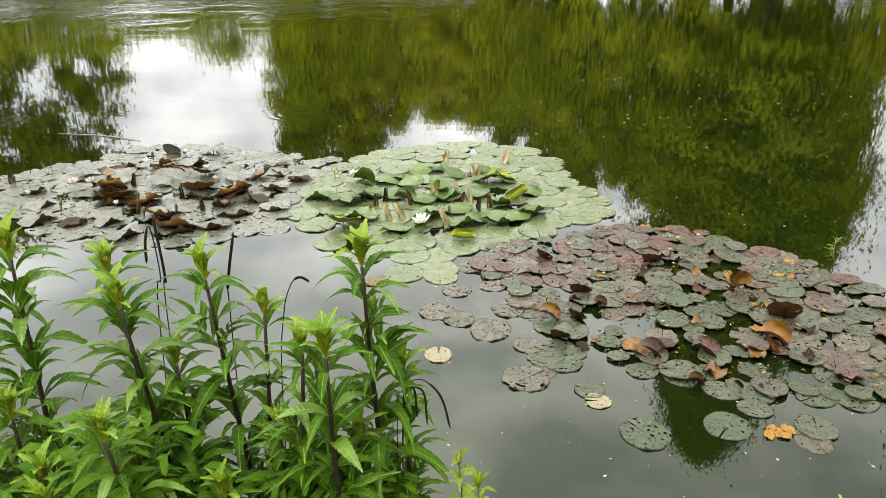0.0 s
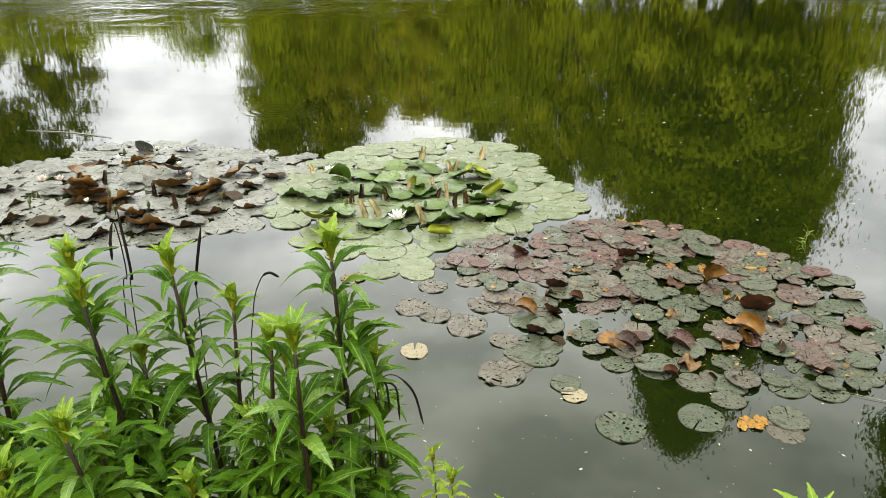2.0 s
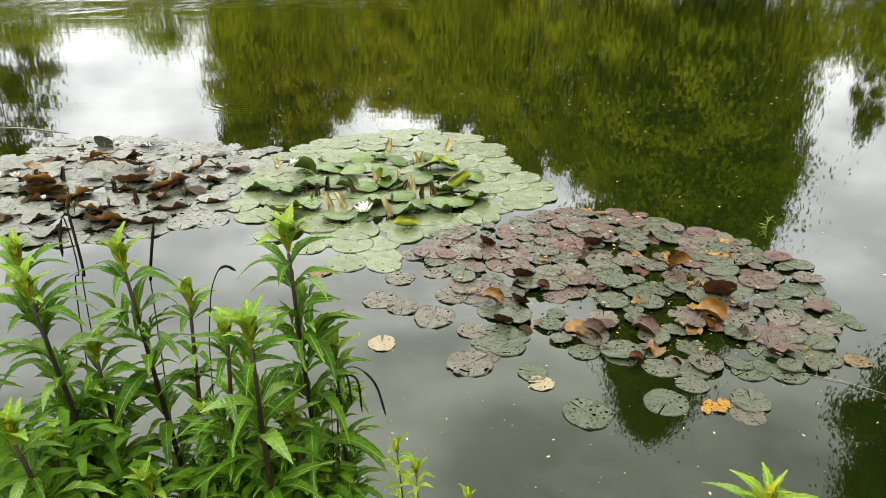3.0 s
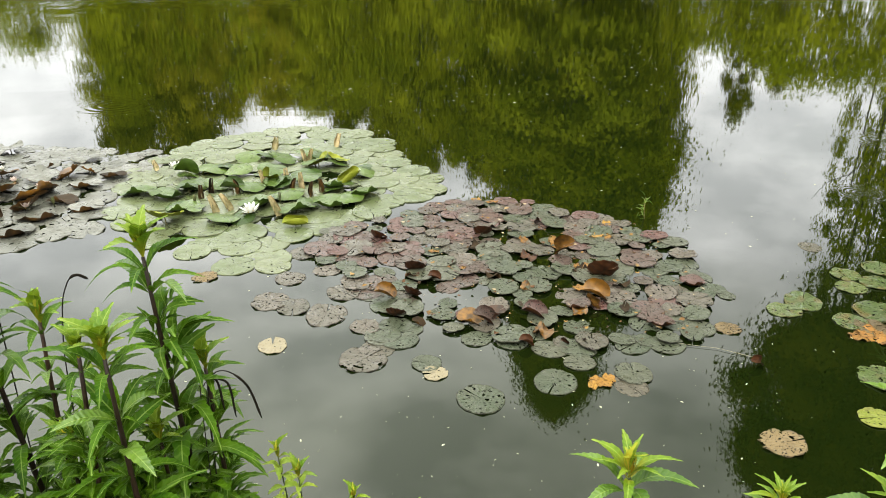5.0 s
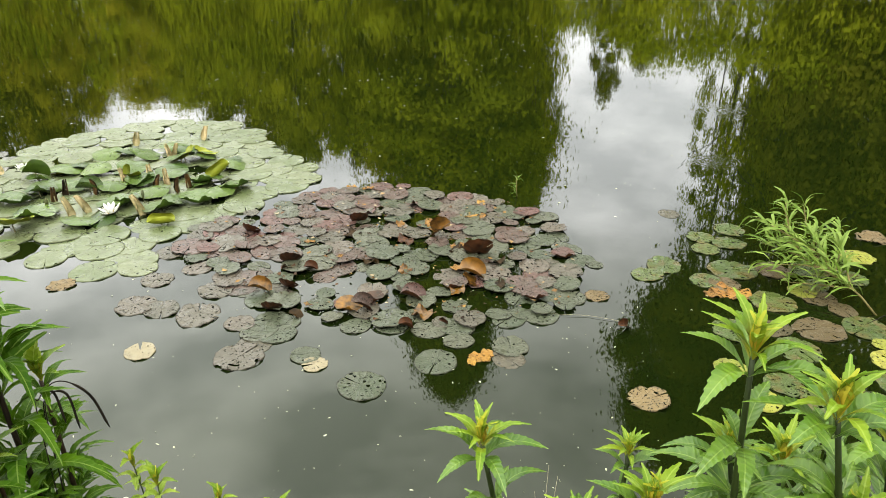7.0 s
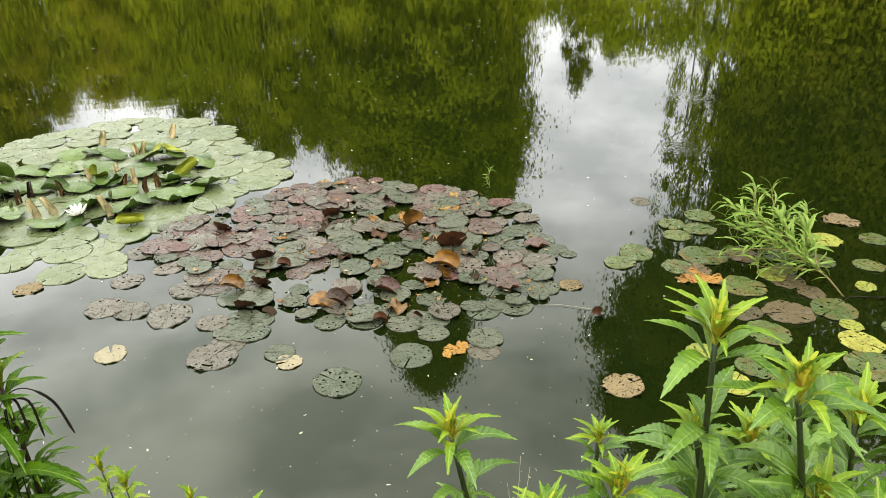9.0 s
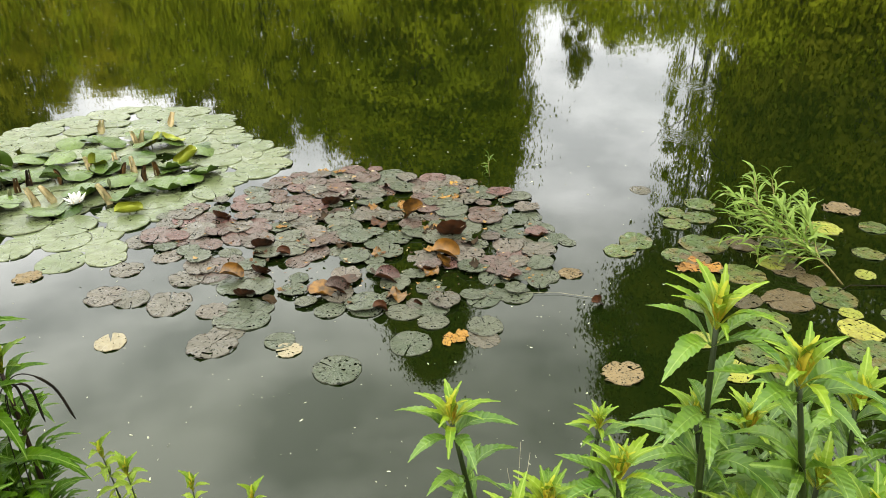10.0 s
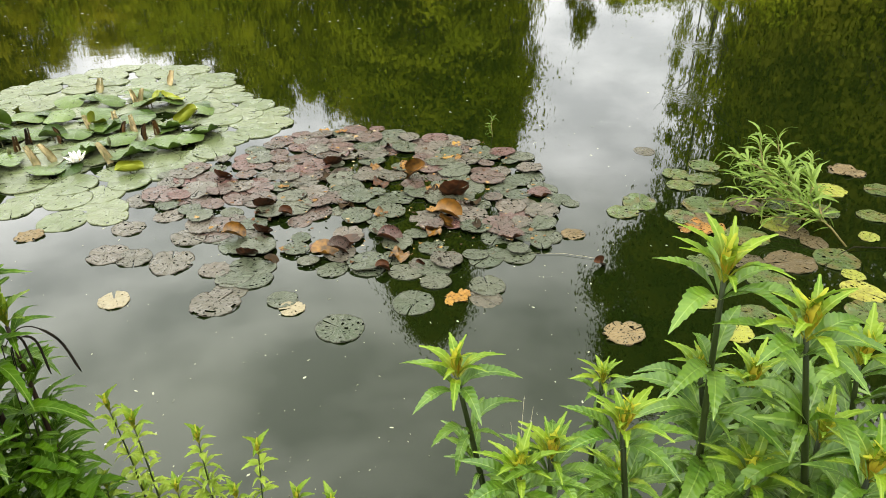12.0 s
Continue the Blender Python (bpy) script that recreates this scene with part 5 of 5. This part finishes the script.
for k, (bx, by, bz, tx, ty, tz, size, gap) in enumerate([
    (0.69, 0.72, 0.18, 0.562, 0.76, 0.94, 0.85, 0.075), (0.96, 0.52, 0.2, 0.845, 0.55, 1.165, 1.0, 0.07), (1.12, 0.42, 0.21, 0.895, 0.45, 1.125, 1.0, 0.065), (0.91, 0.72, 0.18, 0.84, 0.75, 0.84, 0.6, 0.05), (0.86, 0.5, 0.2, 0.69, 0.52, 0.985, 0.85, 0.065),
    (0.68, 0.53, 0.2, 0.555, 0.55, 0.93, 0.8, 0.06), (0.64, 0.54, 0.2, 0.602, 0.55, 0.945, 0.75, 0.065), (1.06, 0.58, 0.2, 0.90, 0.60, 0.955, 0.75, 0.06), (1.02, 0.33, 0.22, 0.955, 0.35, 0.95, 0.9, 0.06), (1.1, 0.6, 0.19, 1.05, 0.62, 0.86, 0.9, 0.06),
    (1.25, 0.5, 0.2, 1.15, 0.52, 0.95, 1.0, 0.06), (0.78, 0.56, 0.2, 0.76, 0.58, 0.80, 0.8, 0.06), (0.93, 0.45, 0.2, 0.9, 0.47, 0.85, 0.9, 0.06), (1.3, 0.66, 0.18, 1.25, 0.68, 0.85, 1.0, 0.06), (1.05, 0.45, 0.2, 1.03, 0.47, 0.88, 0.9, 0.06),
]):
    weed((bx, by, bz), (tx, ty, tz - 0.02), 300 + k, "pale", size * 1.1, gap * 1.3, shoots=0.4, stem=0.0085, rosette=17, label=BRIGHT)
for k, (x, y, z, tz) in enumerate([(0.02, 1.24, 0.06, 0.605), (0.06, 1.19, 0.1, 0.585), (0.17, 1.18, 0.08, 0.51), (0.28, 1.13, 0.09, 0.475), (0.11, 1.15, 0.1, 0.42), (-0.02, 1.2, 0.08, 0.44), (0.22, 1.12, 0.1, 0.38), (0.34, 1.08, 0.1, 0.36), (0.4, 1.02, 0.1, 0.38)]):
    weed((x + 0.01, y, z), (x, y, tz + 0.05), 500 + k, "sprout", 0.58, 0.042, 0.12, 0.15, 0.0028, rosette=7, label="small yellowish-green sprout at the water's edge")

# dry dark stalks among the weeds
for pts, r in [([(-0.70, 1.38, 0.05), (-0.66, 1.4, 0.93), (-0.64, 1.4, 1.04), (-0.645, 1.4, 1.16), (-0.655, 1.39, 1.13), (-0.66, 1.39, 1.08)], 0.0028), ([(-0.66, 1.38, 0.05), (-0.64, 1.4, 0.94), (-0.63, 1.4, 1.04), (-0.635, 1.4, 1.19)], 0.0026),
               ([(-0.5, 1.33, 0.05), (-0.48, 1.35, 0.94), (-0.475, 1.35, 1.05), (-0.45, 1.35, 1.17)], 0.0028), ([(-0.39, 1.28, 0.08), (-0.37, 1.3, 0.8), (-0.35, 1.3, 1.0), (-0.33, 1.3, 1.07), (-0.31, 1.3, 1.09), (-0.29, 1.3, 1.08)], 0.0025),
               ([(-0.12, 1.18, 0.1), (-0.10, 1.2, 0.73), (-0.09, 1.2, 0.88), (-0.06, 1.2, 0.91), (-0.02, 1.2, 0.87), (0.0, 1.2, 0.79)], 0.0022), ([(-0.12, 1.18, 0.1), (-0.11, 1.2, 0.8), (-0.10, 1.2, 0.88), (-0.075, 1.2, 0.89), (-0.068, 1.2, 0.82)], 0.002),
               ([(-0.1, 1.19, 0.1), (-0.1, 1.2, 0.78), (-0.085, 1.2, 0.88), (-0.055, 1.2, 0.88), (-0.048, 1.2, 0.80)], 0.002)]:
    ob = new("dry_stalk")
    ob.location = pts[0]
    tagged(ob, "thin dry black stalk bent over at its end", "dry stalk", "dry stalks among the weeds")
    raw = [Vector(p) - Vector(pts[0]) for p in pts]
    raw = [raw[0] * 2 - raw[1]] + raw + [raw[-1] * 2 - raw[-2]]
    rel = []
    for j in range(1, len(raw) - 2):
        p0, p1, p2, p3 = raw[j - 1:j + 3]
        for q in range(5):
            u = q / 5
            rel.append(0.5 * ((2 * p1) + (p2 - p0) * u + (2 * p0 - 5 * p1 + 4 * p2 - p3) * u * u + (3 * p1 - p0 - 3 * p2 + p3) * u ** 3))
    rel.append(raw[-2])
    part("stalk", mesh_from("stalk", *tube(rel, [r * (0.5 if j < len(rel) - 8 else 1.15) for j in range(len(rel) - 1)] + [r * 0.4], 5), DRY_STEM), ob)


NEAR_SHORE = ((-9, -4, -2, -1, -0.2, 0.3, 0.8, 1.4, 2, 3.2, 7, 14), (3.2, 1.9, 1.52, 1.42, 1.36, 1.25, 1.02, 0.95, 0.98, 1.1, 2.5, 6.0))


def undergrowth(name, mounds, material, seed, length, width, label):
    """Low dense leaves in uneven mounds that cover the bank."""
    rnd = random.Random(seed)
    pieces = []
    for cx, cy, rx, ry, top, count in mounds:
        for _ in range(count):
            r, a = math.sqrt(rnd.random()), rnd.uniform(0, 2 * math.pi)
            r *= 1 + 0.22 * math.sin(3 * a + cx * 7) + 0.12 * math.sin(7 * a + cy * 9)
            x, y = cx + rx * r * math.cos(a), cy + ry * r * math.sin(a)
            if y > np.interp(x, *NEAR_SHORE) - 0.03:
                continue
            z = 0.16 + (top - 0.16) * max(0.05, 1 - 0.75 * r * r) * rnd.random() ** 0.75
            s = rnd.uniform(0.6, 1.2)
            m = Matrix.Translation((x, y, z)) @ Matrix.Rotation(rnd.uniform(0, 6.28), 4, "Z") @ Matrix.Rotation(-rnd.uniform(-0.2, 0.9), 4, "Y") @ Matrix.Rotation(rnd.uniform(-0.4, 0.4), 4, "X")
            pieces.append(moved(leaf_shape(length * s, width * s, rnd.uniform(0.3, 1.3), 3), m))
    tagged(new(name, mesh_from(name, *join(pieces), material)), label, "undergrowth", kind="stuff")


undergrowth("undergrowth", [(-1.25, 1.0, 0.62, 0.42, 0.95, 2800), (-0.62, 1.02, 0.38, 0.34, 0.92, 2200), (-0.25, 1.12, 0.30, 0.22, 0.80, 1900), (1.15, 0.42, 0.62, 0.36, 0.78, 1700), (-2.1, 1.1, 0.6, 0.4, 0.7, 900), (1.9, 0.45, 0.5, 0.35, 0.6, 600)],
            WEED_LEAF, 41, 0.085, 0.022, "dense low green undergrowth covering the bank")
undergrowth("bank_herbs", [(-0.85, 0.9, 0.5, 0.25, 0.7, 160), (0.25, 1.0, 0.4, 0.2, 0.28, 500), (1.1, 0.52, 0.5, 0.25, 0.82, 350)], WEED_PALE, 42, 0.075, 0.022, "pale green herbs low on the bank")


def bank_grass(count=26000, seed=43):
    """Short grass blades over the near bank."""
    rng = np.random.default_rng(seed)
    x = rng.normal(0, 3.2, count)
    back = 0.12 + 4.5 * rng.random(count) ** 1.4
    y = np.interp(x, *NEAR_SHORE) - back
    z = np.interp(back, [b[0] for b in BANK], [b[1] for b in BANK]) - 0.03
    h = rng.uniform(0.06, 0.2, count) * (0.6 + 0.4 * np.sin(x * 2.1 + 1.7 * np.sin(y * 2.3)))
    a = rng.random(count) * 2 * np.pi
    lean = h * rng.uniform(0.1, 0.7, count)
    w = rng.uniform(0.0025, 0.005, count)
    foot = np.stack([x, y, z], 1)
    side = np.stack([-np.sin(a) * w, np.cos(a) * w, 0 * a], 1)
    bow = np.stack([np.cos(a) * lean, np.sin(a) * lean, h], 1)
    half = bow * np.array([0.35, 0.35, 0.6])
    v = np.stack([foot - side, foot + side, foot + half + side * 0.8, foot + half - side * 0.8, foot + bow], 1).reshape(-1, 3)
    faces = []
    for k in range(count):
        o = 5 * k
        faces += [(o, o + 1, o + 2, o + 3), (o + 3, o + 2, o + 4)]
    tagged(new("bank_grass", mesh_from("bank_grass", v.tolist(), faces, GRASS, False)), "short green grass growing on the near bank", "grass", kind="stuff")


bank_grass()


# ---------------------------------------------------------------- willow shoots, twigs and flotsam
NARROW = [mesh_from("leaf", *leaf_shape(n, 0.0115, d, 4, 0.15, tw, 0.8), WILLOW_LEAF) for n, d, tw in ((0.125, 0.1, 0.3), (0.11, 0.5, -0.5), (0.12, 0.9, 0.4), (0.10, -0.4, 0.8), (0.09, 0.3, -0.9))]


def willow(base, stems, seed, label, scale=1.0, every=0.018):
    """A leaning branch whose shoots carry narrow leaves."""
    rnd = random.Random(seed)
    t = new("willow_branch")
    t.location = base
    tagged(t, label, "willow branch", "willow shoots in the pond")
    for pts in stems:
        rel = [Vector(p) - Vector(base) for p in pts]
        part("twig", mesh_from("twig", *tube(rel, [0.006 * scale * (1 - 0.75 * k / (len(rel) - 1)) for k in range(len(rel))], 5), WILLOW_TWIG), t)
        for k in range(len(rel) - 1):
            a, b = rel[k], rel[k + 1]
            if k == 0 and len(rel) > 3:
                continue
            count = max(1, int((b - a).length / every))
            for j in range(count):
                d = (b - a).normalized()
                m = Matrix.Translation(a.lerp(b, j / count)) @ Matrix.Rotation(math.atan2(d.y, d.x) + rnd.uniform(-1.2, 1.2), 4, "Z") @ Matrix.Rotation(-rnd.uniform(-0.6, 1.0), 4, "Y") @ Matrix.Rotation(rnd.uniform(-0.9, 0.9), 4, "X") @ Matrix.Scale(scale * rnd.uniform(0.7, 1.4), 4)
                part("leaf", rnd.choice(NARROW), t, m)


willow((3.15, 1.85, -0.02), [
    [(3.15, 1.85, -0.02), (3.12, 1.95, 0.06), (3.1, 2.1, 0.12), (3.12, 2.3, 0.18), (3.1, 2.45, 0.24)],
    [(3.1, 2.05, 0.1), (3.02, 2.25, 0.16), (2.92, 2.42, 0.18)],
    [(3.11, 2.15, 0.14), (3.2, 2.4, 0.24), (3.27, 2.5, 0.31)],
    [(3.1, 2.1, 0.12), (3.3, 2.25, 0.16), (3.45, 2.4, 0.2)],
    [(3.12, 2.0, 0.08), (3.02, 2.1, 0.07), (2.9, 2.2, 0.06)],
    [(3.12, 2.2, 0.16), (3.0, 2.4, 0.25), (2.95, 2.5, 0.28)],
    [(3.1, 2.4, 0.22), (3.15, 2.5, 0.28), (3.2, 2.55, 0.33)],
    [(3.11, 2.12, 0.13), (2.98, 2.2, 0.14), (2.84, 2.3, 0.12)],
    [(3.1, 2.2, 0.15), (3.02, 2.32, 0.2), (2.97, 2.42, 0.2)],
    [(3.12, 2.02, 0.09), (3.2, 2.12, 0.12), (3.27, 2.2, 0.13)],
    [(3.11, 2.25, 0.17), (3.18, 2.32, 0.2), (3.26, 2.38, 0.22)],
], 61, "leaning willow branch with narrow bright green leaves", 0.95, 0.0095)
willow((2.29, 3.86, 0.0), [[(2.29, 3.86, 0.0), (2.285, 3.87, 0.06), (2.29, 3.88, 0.14)]], 62, "small green willow sprig rising from the pads", 0.55, 0.008)


def stick(name, pts, r, material, label):
    ob = new(name, mesh_from(name, *tube(pts, r, 5), material))
    tagged(ob, label, "twig")


stick("floating_twig", [(1.72, 2.42, 0.008), (1.87, 2.35, 0.006), (1.94, 2.29, 0.006), (2.0, 2.24, 0.004)], [0.0008, 0.001, 0.001, 0.0008], STRAW, "thin pale twig floating on the water")
stick("sunken_branch", [(3.02, 1.82, 0.008), (3.15, 1.84, 0.012), (3.4, 1.72, 0.008), (3.8, 1.6, 0.0)], [0.0015, 0.003, 0.004, 0.004], DRY_STEM, "dark thin branch lying on the water")
stick("floating_reed", [(-3.95, 6.98, 0.005), (-3.7, 6.96, 0.005), (-3.5, 6.92, 0.005), (-3.3, 6.84, 0.006), (-3.0, 6.70, 0.004)], [0.002, 0.004, 0.004, 0.005, 0.002], STRAW, "pale broken reed floating on the water")

for top, foot in [((0.746, 0.85, 0.745), (0.735, 0.86, 0.2)), ((0.775, 0.86, 0.70), (0.738, 0.86, 0.42)), ((0.72, 0.85, 0.69), (0.74, 0.86, 0.5))]:
    mid = tuple(0.5 * (a + b) + d for a, b, d in zip(top, foot, (0.008, 0, 0)))
    stick("dry_straw", [foot, mid, top], [0.0009, 0.0008, 0.0004], STRAW, "thin pale dry straw standing among bright weeds")


def flotsam():
    rnd = random.Random(77)
    pieces = []
    for q in range(1500):
        y = 1.45 + 11 * rnd.random() ** 1.5 if q < 770 else 7 + 17 * rnd.random()
        x = rnd.uniform(-0.55, 0.75) * y + 0.35 * y
        s = rnd.choice((0.002, 0.0025, 0.003, 0.004, 0.007)) * (0.9 + 0.14 * y) if q < 770 else rnd.uniform(0.006, 0.02)
        k = rnd.randint(4, 6)
        a0, st = rnd.uniform(0, 6.28), rnd.uniform(0.2, 0.6)
        ring = [(x + s * math.cos(a0) * math.cos(6.28 * j / k) - s * st * math.sin(a0) * math.sin(6.28 * j / k), y + s * math.sin(a0) * math.cos(6.28 * j / k) + s * st * math.cos(a0) * math.sin(6.28 * j / k)) for j in range(k)]
        v = [(px, py, 0.0005) for px, py in ring] + [(x, y, 0.003)]
        pieces.append((v, [(j, (j + 1) % k, k) for j in range(k)]))
    tagged(new("floating_fluff", mesh_from("floating_fluff", *join(pieces), FLOTSAM, False)), "tiny pale seed fluff and petals drifting on the water", "flotsam", kind="stuff")


flotsam()


def leaf_litter(count=420, seed=88):
    """Crumbs of rotten leaf lying on and between the reddish pads."""
    rnd = random.Random(seed)
    pieces = []
    while len(pieces) < count:
        x, y = rnd.uniform(0.3, 2.2), rnd.uniform(2.45, 4.35)
        if not inside(x, y, RED_AREA):
            continue
        s, k, a0, z = rnd.choice((0.005, 0.007, 0.010, 0.016)), rnd.randint(4, 6), rnd.uniform(0, 6.28), rnd.uniform(0.014, 0.026)
        ring = [(x + s * rnd.uniform(0.5, 1.1) * math.cos(a0 + 6.28 * j / k), y + s * rnd.uniform(0.4, 0.9) * math.sin(a0 + 6.28 * j / k), z + rnd.uniform(-0.3, 0.6) * s) for j in range(k)]
        pieces.append((ring + [(x, y, z + 0.25 * s)], [(j, (j + 1) % k, k) for j in range(k)]))
    tagged(new("leaf_litter", mesh_from("leaf_litter", *join(pieces), LITTER, False)), "brown and straw-coloured crumbs of rotten lily leaf", "leaf litter", kind="stuff")


leaf_litter()
